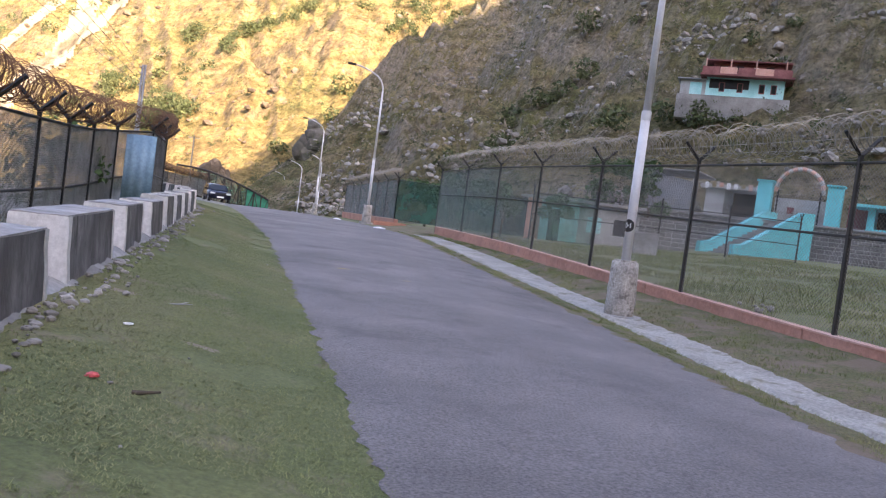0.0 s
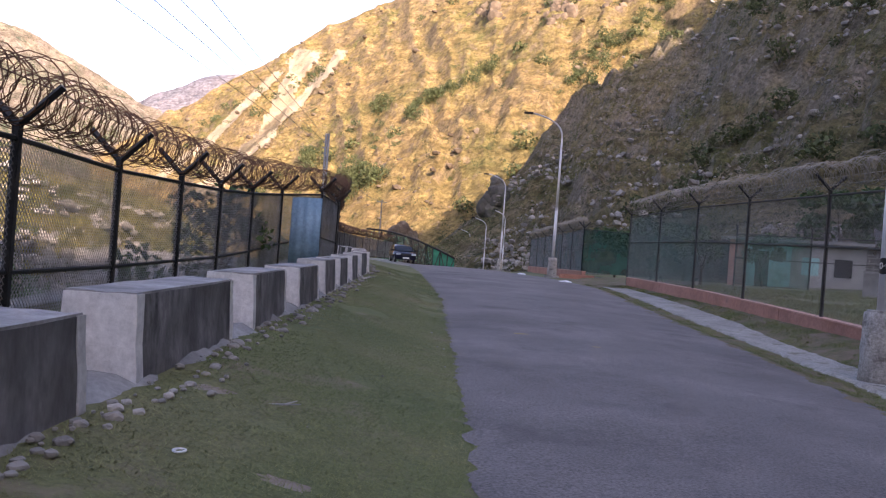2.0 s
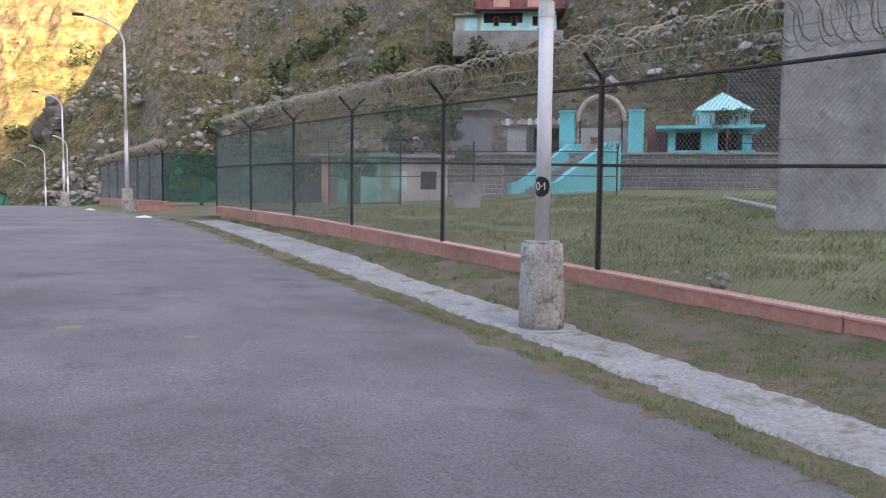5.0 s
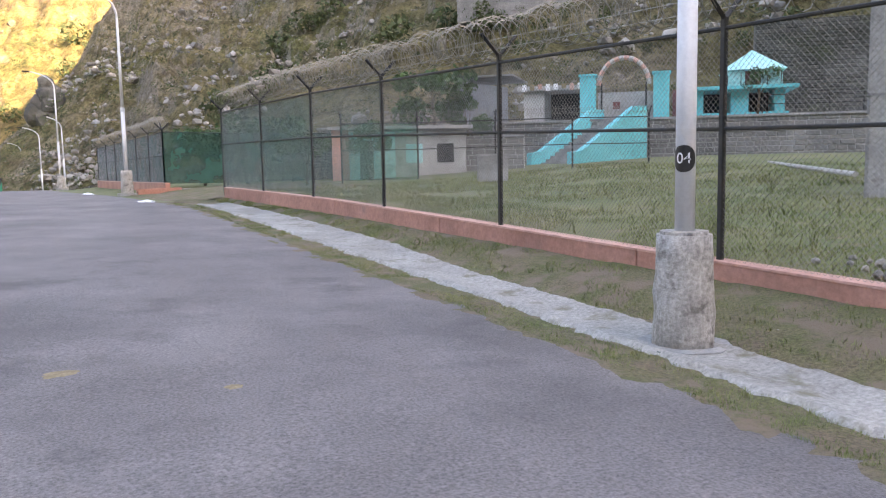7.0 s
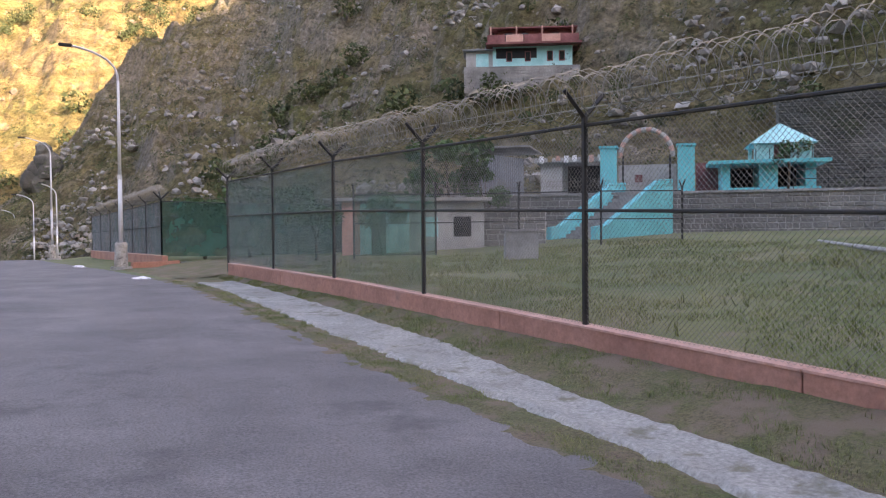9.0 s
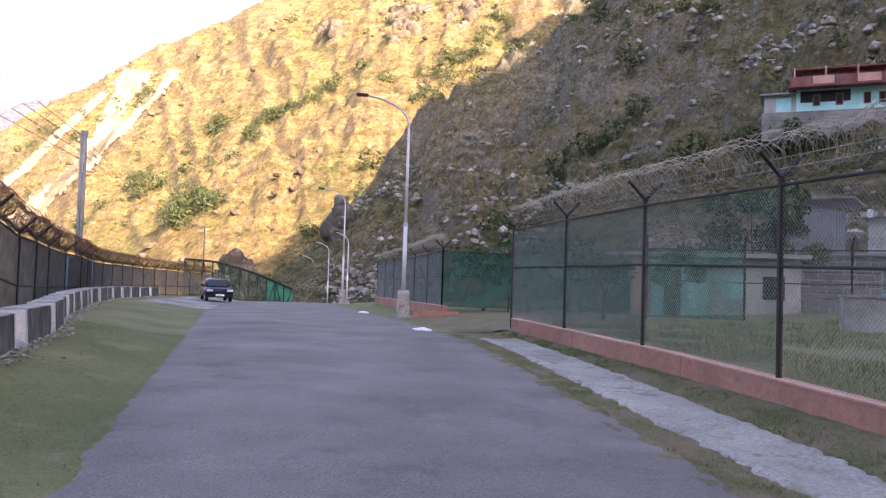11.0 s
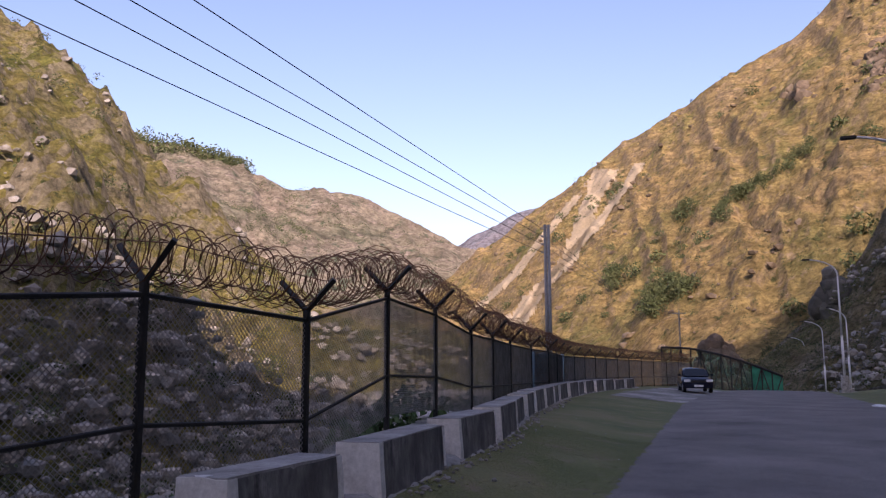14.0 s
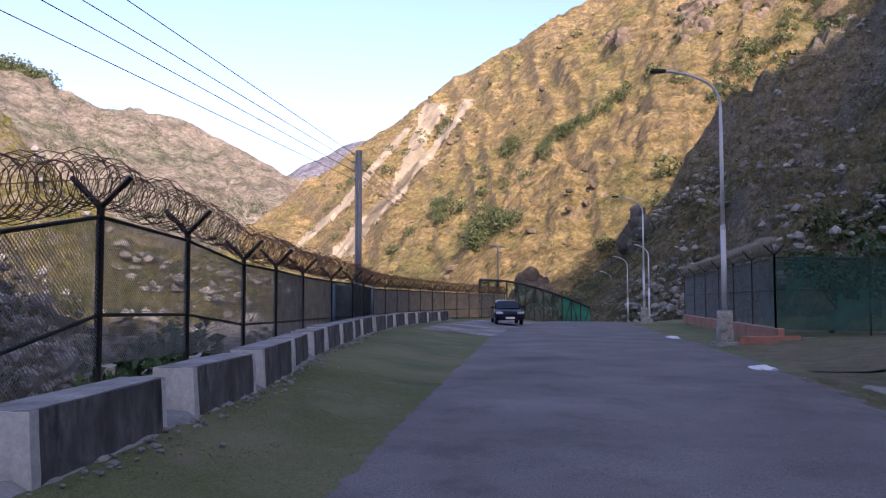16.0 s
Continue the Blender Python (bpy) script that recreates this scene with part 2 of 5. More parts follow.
# Air haze is put into these two colours: paler far, bluer distant.
M["hill_far"] = hill("haze_paled_slope", (0.19, 0.185, 0.125), (0.27, 0.23, 0.17), (0.34, 0.28, 0.23), (0.11, 0.13, 0.085), 0.006, 0.055, (0.4, 0.6), 0.012)
M["hill_distant"] = hill("haze_blue_slope", (0.2, 0.21, 0.24), (0.27, 0.26, 0.29), (0.36, 0.31, 0.31), (0.15, 0.16, 0.19), 0.003, 0.025, (0.4, 0.6))
M["scree"] = surface("pale_scree", (0.27, 0.215, 0.13), (0.33, 0.265, 0.17), (0.38, 0.31, 0.21), 0.05, 0.8, 0.97, bump=0.6)
M["riverbed"] = surface("grey_gravel", (0.1, 0.105, 0.075), (0.2, 0.19, 0.175), (0.36, 0.345, 0.33), 0.35, 5, 0.95, bump=1.0, grain=(0.4, 1.5))


def glass(name, tint):
    m = bpy.data.materials.new(name)
    m.use_nodes = True
    b = m.node_tree.nodes["Principled BSDF"]
    b.inputs["Base Color"].default_value, b.inputs["Roughness"].default_value = (*tint, 1), 0.06
    b.inputs["IOR"].default_value = 1.5
    return m


M["glass"] = glass("dark_window_glass", (0.015, 0.017, 0.02))


def net(name, colour, cover):
    m = bpy.data.materials.new(name)
    m.use_nodes = True
    nt = m.node_tree
    b = nt.nodes["Principled BSDF"]
    co = nt.nodes.new("ShaderNodeTexCoord").outputs["Object"]
    n1 = noise_tex(nt, co, 0.8, 4)
    nt.links.new(ramp(nt, n1, [(0.3, tuple(c * 0.75 for c in colour)), (0.7, tuple(c * 1.2 for c in colour))]), b.inputs["Base Color"])
    b.inputs["Roughness"].default_value = 0.9
    nt.links.new(ramp(nt, n1, [(0.3, (cover - 0.15,) * 3), (0.7, (cover + 0.15,) * 3)]), b.inputs["Alpha"])
    return m


M["net"] = net("green_shade_net", (0.03, 0.16, 0.105), 0.5)
M["thin_net"] = net("thin_green_shade_net", (0.03, 0.16, 0.105), 0.2)
M["darknet"] = net("dark_green_shade_net", (0.02, 0.085, 0.065), 0.78)
M["greensheet"] = net("bright_green_net", (0.02, 0.22, 0.14), 0.85)


# ---- building helpers ----
def thing(name, at=(0, 0, 0), label="", category="", group="", kind="", rz=0.0):
    e = new(name)
    e.empty_display_size = 0.2
    e.matrix_world = pose(*at, 0, 0, rz)
    return tagged(e, label, category, group, kind)


def finish(name, bm, mat, smooth=False):
    bmesh.ops.recalc_face_normals(bm, faces=bm.faces)
    me = bpy.data.meshes.new(name)
    bm.to_mesh(me)
    bm.free()
    me.materials.append(mat)
    if smooth:
        me.polygons.foreach_set("use_smooth", [True] * len(me.polygons))
    return me


def part(name, bm, mat, parent=None, label="", smooth=False):
    ob = new(name, finish(name, bm, mat, smooth))
    if parent:
        ob.parent = parent
    return tagged(ob, label) if label else ob


def raw(name, verts, faces, mat, parent=None, smooth=False):
    me = bpy.data.meshes.new(name)
    me.from_pydata(verts, [], faces)
    me.materials.append(mat)
    if smooth:
        me.polygons.foreach_set("use_smooth", [True] * len(me.polygons))
    ob = new(name, me)
    if parent:
        ob.parent = parent
    return ob


def box(bm, x0, x1, y0, y1, z0, z1, bevel=0.0, taper=0.0):
    r = bmesh.ops.create_cube(bm, size=1)
    vs = r["verts"]
    for v in vs:
        k = 1 - taper if v.co.z > 0 else 1
        v.co = Vector(((x0 + x1) / 2 + v.co.x * (x1 - x0) * k, (y0 + y1) / 2 + v.co.y * (y1 - y0) * k, z0 if v.co.z < 0 else z1))
    if bevel:
        es = list({e for v in vs for e in v.link_edges})
        bmesh.ops.bevel(bm, geom=es, offset=bevel, segments=2, affect="EDGES")
    return vs


def rod(bm, p, q, r, n=6, r2=None, caps=True):
    p, q = Vector(p), Vector(q)
    d = q - p
    m = Matrix.Translation((p + q) / 2) @ d.to_track_quat("Z", "Y").to_matrix().to_4x4()
    bmesh.ops.create_cone(bm, cap_ends=caps, segments=n, radius1=r, radius2=r if r2 is None else r2, depth=d.length, matrix=m)


def tube_path(pts, r, n=3):
    """Vertices and faces of a thin tube along points."""
    pts = np.asarray(pts, float)
    t = np.gradient(pts, axis=0)
    t /= np.linalg.norm(t, axis=1, keepdims=True) + 1e-9
    a = np.cross(t, (0.13, 0.31, 0.94))
    a /= np.linalg.norm(a, axis=1, keepdims=True) + 1e-9
    b = np.cross(t, a)
    ring = [pts + r * (math.cos(k * 2 * math.pi / n) * a + math.sin(k * 2 * math.pi / n) * b) for k in range(n)]
    v = np.stack(ring, 1).reshape(-1, 3)
    f = [(i * n + k, i * n + (k + 1) % n, (i + 1) * n + (k + 1) % n, (i + 1) * n + k) for i in range(len(pts) - 1) for k in range(n)]
    return v.tolist(), f


def merge(parts):
    vs, fs = [], []
    for v, f in parts:
        o = len(vs)
        vs.extend(v)
        fs.extend(tuple(i + o for i in q) for q in f)
    return vs, fs


def fbm(x, y, z, octaves=5):
    return noise.fractal(Vector((x, y, z)), 0.9, 2.1, octaves)


def smooth01(a):
    a = np.clip(a, 0, 1)
    return a * a * (3 - 2 * a)


# ---- lie of the land ----
def road_z(y):
    return np.interp(y, (-60, 0, 14, 25, 36, 46, 60, 75, 95, 140, 300), (-0.7, 0.02, 0.17, 0.34, 0.44, 0.4, 0.22, 0.0, -0.6, -3.0, -10))


def cross_fall(x, y):
    return -0.16 * smooth01((np.asarray(x, float) - 0.4) / 4.0) * smooth01((34 - y) / 16.0)


def edge_left(y):
    return np.interp(y, (-60, 0, 13, 21, 27, 37, 50, 60, 100), (-1.2, -1.25, -1.36, -1.47, -1.8, -2.4, -3.3, -3.6, -3.6))


def edge_right(y):
    return np.interp(y, (-60, 0, 9, 14, 18.5, 24, 33, 46, 60, 100), (1.6, 2.3, 3.1, 3.7, 4.0, 4.2, 4.6, 4.0, 3.4, 2.6))


def drain_right(y):
    return np.interp(y, (-60, 0, 8, 13, 18, 22, 29, 36), (3.2, 3.7, 4.3, 4.85, 5.25, 5.7, 5.95, 6.0))


def block_x(y):
    return np.interp(y, (-60, 13, 24.8, 27.9, 30.4, 36.3, 43.8, 52.4, 60, 68, 80), (-3.42, -3.42, -3.48, -3.85, -4.1, -5.3, -6.5, -7.55, -8.0, -7.8, -7.0))


def fence_x(y):
    return np.interp(y, (-60, 9, 11.6, 15.4, 19.9, 22.7, 25, 27.5, 30.3, 35.2, 38.4, 42.3, 44.9, 51, 56, 62, 68, 74, 80, 86), (-5.0, -5.0, -5.2, -5.12, -5.05, -4.62, -4.5, -4.78, -5.25, -5.9, -6.5, -7.06, -7.2, -8.2, -8.6, -8.8, -8.6, -8.0, -7.0, -5.9))


def ground_z(x, y):
    x, y = np.asarray(x, float), np.asarray(y, float)
    z = road_z(y) - 0.012
    el = edge_left(y)
    z = z + 0.32 * smooth01((el - x) / (el - block_x(y)))
    z = z - 8.0 * smooth01((fence_x(y) - 0.6 - x) / 11.0) * smooth01((140 - y) / 40)
    z = z - 0.012 * smooth01((x - edge_right(y)) / 0.5) + 0.1 * smooth01((x - drain_right(y)) / 0.6)
    z = z + cross_fall(x, y) * (1 - smooth01((x - 5.2) / 1.6))
    z = z + 0.16 * smooth01((x - 6.4) / 2.0) + 1.0 * smooth01((x - 8) / 26.0)
    far = np.maximum(np.hypot(x, y) - 160, 0)
    return z - np.minimum(far * 0.03, 12)


def grid_sheet(name, xs, ys, zf, mat, lift=0.0, rough=0.0, keep=None):
    X, Y = np.meshgrid(xs, ys)
    Z = zf(X, Y) + lift
    if rough:
        Z = Z + rough * np.array([fbm(a * 0.7, b * 0.7, 3) for a, b in zip(X.ravel(), Y.ravel())]).reshape(X.shape)
    v = np.stack([X, Y, Z], -1).reshape(-1, 3).tolist()
    n = len(xs)
    f = [(j * n + i, j * n + i + 1, (j + 1) * n + i + 1, (j + 1) * n + i) for j in range(len(ys) - 1) for i in range(n - 1)]
    return raw(name, v, f, mat, smooth=True)


def knots(*spans):
    out = []
    for a, b, step in spans:
        out.extend(np.arange(a, b, step))
    out.append(spans[-1][1])
    return np.array(out)


gx = np.concatenate([-np.geomspace(3000, 60, 14), knots((-50, -10, 2.0), (-10, 9, 0.2), (9, 50, 1.5)), np.geomspace(60, 3000, 14)])
gy = np.concatenate([-np.geomspace(3000, 40, 14), knots((-30, 40, 0.4), (40, 160, 2.0)), np.geomspace(180, 3000, 14)])
ground = grid_sheet("ground", gx, gy, ground_z, M["lawn"])
tagged(ground, "short green roadside grass with worn dry patches", "ground", kind="structure")


def strip(name, lo, hi, y0, y1, step, across, zf, mat, ragged=0.0, seed=0.0):
    vs, fs = [], []
    ys = np.arange(y0, y1 + step, step)
    for y in ys:
        a = float(lo(y)) + ragged * (0.5 * fbm(seed, y * 1.3, 0.3, 2) + 0.7 * fbm(seed, y * 6.0, 0.3, 5))
        b = float(hi(y)) + ragged * (0.5 * fbm(seed + 9, y * 1.3, 0.3, 2) + 0.7 * fbm(seed + 9, y * 6.0, 0.3, 5))
        for k in range(across + 1):
            x = a + (b - a) * k / across
            vs.append((x, y, float(zf(x, y, k / across))))
    n = across + 1
    for j in range(len(ys) - 1):
        for k in range(across):
            fs.append((j * n + k, j * n + k + 1, (j + 1) * n + k + 1, (j + 1) * n + k))
    return raw(name, vs, fs, mat, smooth=True)


road = strip("road", edge_left, edge_right, -60, 170, 0.06, 12, lambda x, y, k: road_z(y) + cross_fall(x, y) + 0.012 + 0.012 * math.sin(k * math.pi) - (0.016 if k in (0, 1) else 0), M["asphalt"], 0.1, 4.0)
tagged(road, "worn grey asphalt road with faint dark patches", "road", kind="structure")
verge = strip("mossy_verge", lambda y: edge_right(y) - 0.3, lambda y: 6.45 + 0 * y, -60, 37, 0.2, 14, lambda x, y, k: ground_z(x, y) + 0.014 + 0.02 * fbm(x * 3, y * 3, 1), M["moss"], 0.0)
tagged(verge, "mossy soil strip with sparse weeds beside the drain", "verge", kind="structure")
drain = strip("drain_slab", lambda y: edge_right(y) + 0.44, drain_right, -60, 34.5, 0.06, 12, lambda x, y, k: ground_z(x, y) + 0.07 - 0.04 * math.sin(k * math.pi) + 0.012 * fbm(x * 2.5, y * 2.5, 1) - (0.07 if k in (0, 1) else 0), M["slab"], 0.1, 7.0)
tagged(drain, "rough pale concrete drain slab along the road edge", "drain", kind="structure")
gravel = strip("gravel_patch", lambda y: block_x(y) + 0.7, lambda y: edge_left(y) + 0.3, 52, 82, 0.4, 6, lambda x, y, k: ground_z(x, y) + 0.02 - (0.03 if k in (0, 1) else 0), M["riverbed"], 0.5, 2.0)
tagged(gravel, "grey gravel lay-by under the parked car", "gravel", kind="structure")



# ---- mountains ----
CX, CY = 0.0, 12.0


def mountain(name, az, el, ridge, foot, zfoot, bend, mat, na, nr, amp, size, label, gully=0.0, ledge=0.0):
    """A hillside that climbs from its foot to a ridge seen at the given elevation, and falls away behind."""
    A = np.linspace(az[0], az[-1], na)
    E, R, F = np.interp(A, az, el), np.interp(A, az, ridge), np.interp(A, az, foot)
    T = np.concatenate([np.linspace(0, 1, nr), 1 + np.linspace(0.08, 0.9, 8)])
    skirt = 14.0
    vs = []
    for a, e, r, f in zip(A, E, R, F):
        top = 1.8 + r * math.tan(radians(e))
        zf = float(np.interp(a, az, zfoot))
        for t in T:
            d = f + (r - f) * t
            h = t ** bend if t <= 1 else 1 - (t - 1) * 0.8
            x, y = CX + d * math.sin(radians(a)), CY + d * math.cos(radians(a))
            w = min(t * 5, 1) * (0.35 if abs(t - 1) < 0.02 else 1)
            n = fbm(x / size, y / size, 5.0, 7) + 0.45 * abs(fbm(x / size * 3.1, y / size * 3.1, 8.0, 4)) - gully * abs(noise.noise(Vector((a * 0.55 + 2.2 * t + 0.4 * noise.noise(Vector((x / size, y / size, 1))), t * 1.1, 3.0))))
            n += ledge * abs(fbm(x / size * 7, y / size * 7, d / size * 2, 4))
            vs.append((x, y, zf - (skirt if t == 0 else 0) + (top - zf) * h + amp * w * n * min(1, max(top - zf, 3) / 40)))
    n = len(T)
    fs = [(j * n + k, (j + 1) * n + k, (j + 1) * n + k + 1, j * n + k + 1) for j in range(na - 1) for k in range(n - 1)]
    ob = raw(name, vs, fs, mat, smooth=True)
    tagged(ob, label, "mountain", kind="structure")
    return np.array(vs).reshape(na, n, 3)


HILLS = {}
HILLS["main"] = mountain("mountain_slope", (-26, -21, -18, -14, -9.6, -6.2, -2.5, 2, 5, 7.5, 10, 16, 24, 34), (2.5, 6.7, 8.9, 11.9, 14.9, 16.6, 18.7, 20.7, 22.9, 24.3, 26, 29, 32, 33),
    (640, 620, 600, 580, 560, 540, 520, 500, 500, 500, 500, 480, 460, 440), (420, 360, 310, 260, 230, 205, 190, 180, 180, 180, 190, 200, 210, 220), (-8,) * 14, 1.0, M["hill_sun"], 460, 230, 9, 48, "sunlit dry golden grass mountainside with scrub", 0.7, 0.08)
# Past bearing 60 the ridge is unseen, its height set to block the sun.
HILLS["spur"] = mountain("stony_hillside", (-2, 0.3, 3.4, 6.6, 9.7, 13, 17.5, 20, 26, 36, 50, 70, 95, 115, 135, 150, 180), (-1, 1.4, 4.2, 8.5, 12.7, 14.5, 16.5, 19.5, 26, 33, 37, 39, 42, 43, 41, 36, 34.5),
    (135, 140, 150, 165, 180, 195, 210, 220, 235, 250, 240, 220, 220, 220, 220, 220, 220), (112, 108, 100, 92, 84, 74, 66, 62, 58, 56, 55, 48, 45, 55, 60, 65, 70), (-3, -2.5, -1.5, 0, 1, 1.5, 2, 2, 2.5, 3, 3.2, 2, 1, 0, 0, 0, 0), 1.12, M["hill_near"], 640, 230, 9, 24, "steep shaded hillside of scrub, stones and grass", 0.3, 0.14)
HILLS["left"] = mountain("far_bank_hillside", (-180, -130, -90, -60, -48, -45, -40.6, -38, -36, -35, -33, -31, -27, -22, -17), (20, 22, 26, 24, 19.3, 17.1, 12.2, 10.4, 8.4, 7.4, 5.8, 4.4, 3.2, 2.0, 0.2),
    (230, 230, 220, 215, 210, 208, 205, 203, 200, 200, 195, 190, 188, 188, 188), (50, 45, 40, 42, 48, 50, 56, 60, 66, 70, 80, 95, 110, 125, 140), (-8,) * 15, 1.05, M["hill_left"], 380, 170, 9, 26, "steep scrubby hillside with pale boulders across the river", 0.3, 0.12)
# The two farthest mountains get their haze from the slope colour.
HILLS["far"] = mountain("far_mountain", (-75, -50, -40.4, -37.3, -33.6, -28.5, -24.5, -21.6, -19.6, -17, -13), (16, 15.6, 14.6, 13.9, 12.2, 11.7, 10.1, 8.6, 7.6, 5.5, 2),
    (1000, 1000, 1000, 1000, 980, 960, 940, 920, 900, 880, 860), (420, 420, 420, 420, 430, 440, 450, 460, 470, 480, 500), (-12,) * 11, 1.0, M["hill_far"], 300, 130, 15, 110, "distant tan mountainside with scattered trees, haze put into its pale colour", 1.0, 0.1)
HILLS["distant"] = mountain("hazy_mountain", (-26, -22, -20.4, -18, -16, -14, -11, -6), (6, 8.0, 9.0, 10.2, 10.7, 11.0, 10.6, 7), (2300,) * 8, (1300,) * 8, (-12,) * 8, 0.9, M["hill_distant"], 80, 40, 40, 260, "distant mountain with blue haze put into its colour")


def on_hill(key, az, t):
    g = HILLS[key]
    i, k = az * (g.shape[0] - 1), t * (g.shape[1] - 9)
    return Vector(g[int(round(i)), int(round(k))])


bm0 = bmesh.new()
bmesh.ops.create_icosphere(bm0, subdivisions=2, radius=1)
unit_v = np.array([v.co for v in bm0.verts])
unit_f = [tuple(v.index for v in f.verts) for f in bm0.faces]
bm0.free()


# ---- shrubs and stones on the slopes ----
def leaf_clump(rng, c, r, leaves, flat=0.8):
    vs, fs = [], []
    d = rng.normal(size=(leaves, 3))
    d /= np.linalg.norm(d, axis=1, keepdims=True)
    rad = r * (0.35 + 0.75 * rng.random(leaves) ** 0.6)
    p = np.asarray(c) + d * rad[:, None] * (1, 1, flat)
    s = r * (0.11 + 0.14 * rng.random(leaves))
    u = rng.normal(size=(leaves, 3))
    u /= np.linalg.norm(u, axis=1, keepdims=True)
    w = np.cross(u, rng.normal(size=(leaves, 3)))
    w /= np.linalg.norm(w, axis=1, keepdims=True) + 1e-9
    for i in range(leaves):
        o = len(vs)
        vs += [tuple(p[i] - u[i] * s[i]), tuple(p[i] + w[i] * s[i] * 0.55), tuple(p[i] + u[i] * s[i]), tuple(p[i] - w[i] * s[i] * 0.55)]
        fs.append((o, o + 1, o + 2, o + 3))
    return vs, fs


def scatter(name, key, count, seed, size, leaves, az, tt, label, mat, gather=0.0):
    rng = np.random.default_rng(seed)
    parts = []
    tries = 0
    while len(parts) < count and tries < count * 12:
        tries += 1
        a, t = rng.uniform(*az), rng.uniform(*tt)
        p = on_hill(key, a, t)
        if gather and fbm(p.x / gather, p.y / gather, seed, 3) < 0.12 + 0.25 * rng.random():
            continue
        r = size * (0.4 + 0.9 * rng.random() ** 2)
        q = p + Vector((rng.normal() * 2, rng.normal() * 2, r * 0.4))
        parts.append(leaf_clump(rng, q, r, leaves))
    v, f = merge(parts)
    return tagged(raw(name, v, f, mat), label, "shrubs", kind="stuff")


def stones_on(name, key, count, seed, size, az, tt, label, gather=0.0, mat="rock"):
    rng = np.random.default_rng(seed)
    bm0 = bmesh.new()
    bmesh.ops.create_icosphere(bm0, subdivisions=1, radius=1)
    base = np.array([v.co for v in bm0.verts])
    tri = [tuple(v.index for v in f.verts) for f in bm0.faces]
    bm0.free()
    parts = []
    tries = 0
    while len(parts) < count and tries < count * 12:
        tries += 1
        p = on_hill(key, rng.uniform(*az), rng.uniform(*tt))
        if gather and fbm(p.x / gather, p.y / gather, seed, 3) < 0.1:
            continue
        r = size * (0.3 + 1.2 * rng.random() ** 3)
        v = base * (1 + 0.45 * rng.normal(size=(len(base), 1)).clip(-1.2, 1.2) * 0.6) * (r * np.array([1, 0.8 + 0.4 * rng.random(), 0.7]))
        v = v + np.array(p) + (rng.normal() * 1.5, rng.normal() * 1.5, 0)
        parts.append((v.tolist(), tri))
    v, f = merge(parts)
    return tagged(raw(name, v, f, M[mat]), label, "rocks", kind="stuff")


scatter("hillside_shrubs", "spur", 9500, 1, 0.62, 22, (0.0, 0.4), (0.0, 0.9), "dark green shrubs scattered over the stony hillside", M["bush"])
scatter("hillside_thicket", "spur", 420, 2, 1.6, 150, (0.07, 0.45), (0.05, 0.9), "clumps of dense dark scrub on the hillside", M["bush"], 22)
stones_on("hillside_stones", "spur", 6500, 3, 0.5, (0.03, 0.4), (0.0, 0.8), "grey boulders and stones on the hillside", 15)
scatter("mountain_shrubs", "main", 6500, 4, 1.0, 18, (0.0, 0.8), (0.02, 0.95), "green bushes dotted over golden grass", M["bush"])
scatter("mountain_trees", "main", 140, 5, 3.0, 110, (0.1, 0.75), (0.05, 0.75), "clusters of dark green trees on the golden slope", M["bush"], 60)
stones_on("mountain_stones", "main", 420, 6, 1.3, (0.05, 0.75), (0.05, 0.98), "brown rock outcrops on the golden slope", 40, "redrock")
scatter("bank_shrubs", "left", 2600, 7, 1.1, 44, (0.45, 1.0), (0.0, 0.95), "olive scrub on the far bank", M["bush"])
stones_on("bank_boulders", "left", 2600, 8, 0.8, (0.45, 1.0), (0.0, 0.85), "pale boulders on the far bank", 15)
stones_on("scree_boulders", "left", 4200, 28, 0.9, (0.6, 1.0), (0.0, 0.3), "grey scree boulders at the foot of the far bank")
scatter("ridge_forest", "far", 420, 12, 9.0, 16, (0.5, 0.625), (0.95, 1.0), "dark conifers along the far ridge", M["bush"])
scatter("far_scrub", "far", 2600, 19, 3.2, 12, (0.2, 1.0), (0.05, 0.98), "dark scrub dots on the far mountain", M["bush"])
scatter("far_trees", "far", 2600, 9, 4.0, 14, (0.2, 1.0), (0.1, 1.0), "tiny trees scattered on the far mountain", M["bush"], 160)

# ---- pale landslide scar on the golden slope ----
g = HILLS["main"]
off = g - np.array([CX, CY, 1.8])
v_az = np.degrees(np.arctan2(off[..., 0], off[..., 1]))
v_el = np.degrees(np.arctan2(off[..., 2], np.hypot(off[..., 0], off[..., 1])))


def at_bearing(az, el):
    """The place on the golden slope at a bearing and a height angle from the road."""
    return Vector(g[:, :-9][np.unravel_index(np.argmin((v_az[:, :-9] - az) ** 2 + (v_el[:, :-9] - el) ** 2), v_az[:, :-9].shape)])


def gully_trees(name, line, count, size, spread_by, seed, label):
    rng = np.random.default_rng(seed)
    parts = []
    for i in range(count):
        u = rng.random() * (len(line) - 1)
        k = int(u)
        (a0, e0), (a1, e1) = line[k], line[k + 1]
        p = at_bearing(a0 + (a1 - a0) * (u - k) + spread_by * rng.normal(), e0 + (e1 - e0) * (u - k) + 0.6 * spread_by * rng.normal())
        r = size * (0.45 + 0.8 * rng.random() ** 1.5)
        for q in range(3):
            parts.append(leaf_clump(rng, p + Vector((rng.normal() * r * 0.4, rng.normal() * r * 0.4, r * (0.3 + 0.45 * q))), r * (1 - 0.22 * q), 70, 0.9))
    return tagged(raw(name, *merge(parts), M["bush"]), label, "trees", kind="stuff")


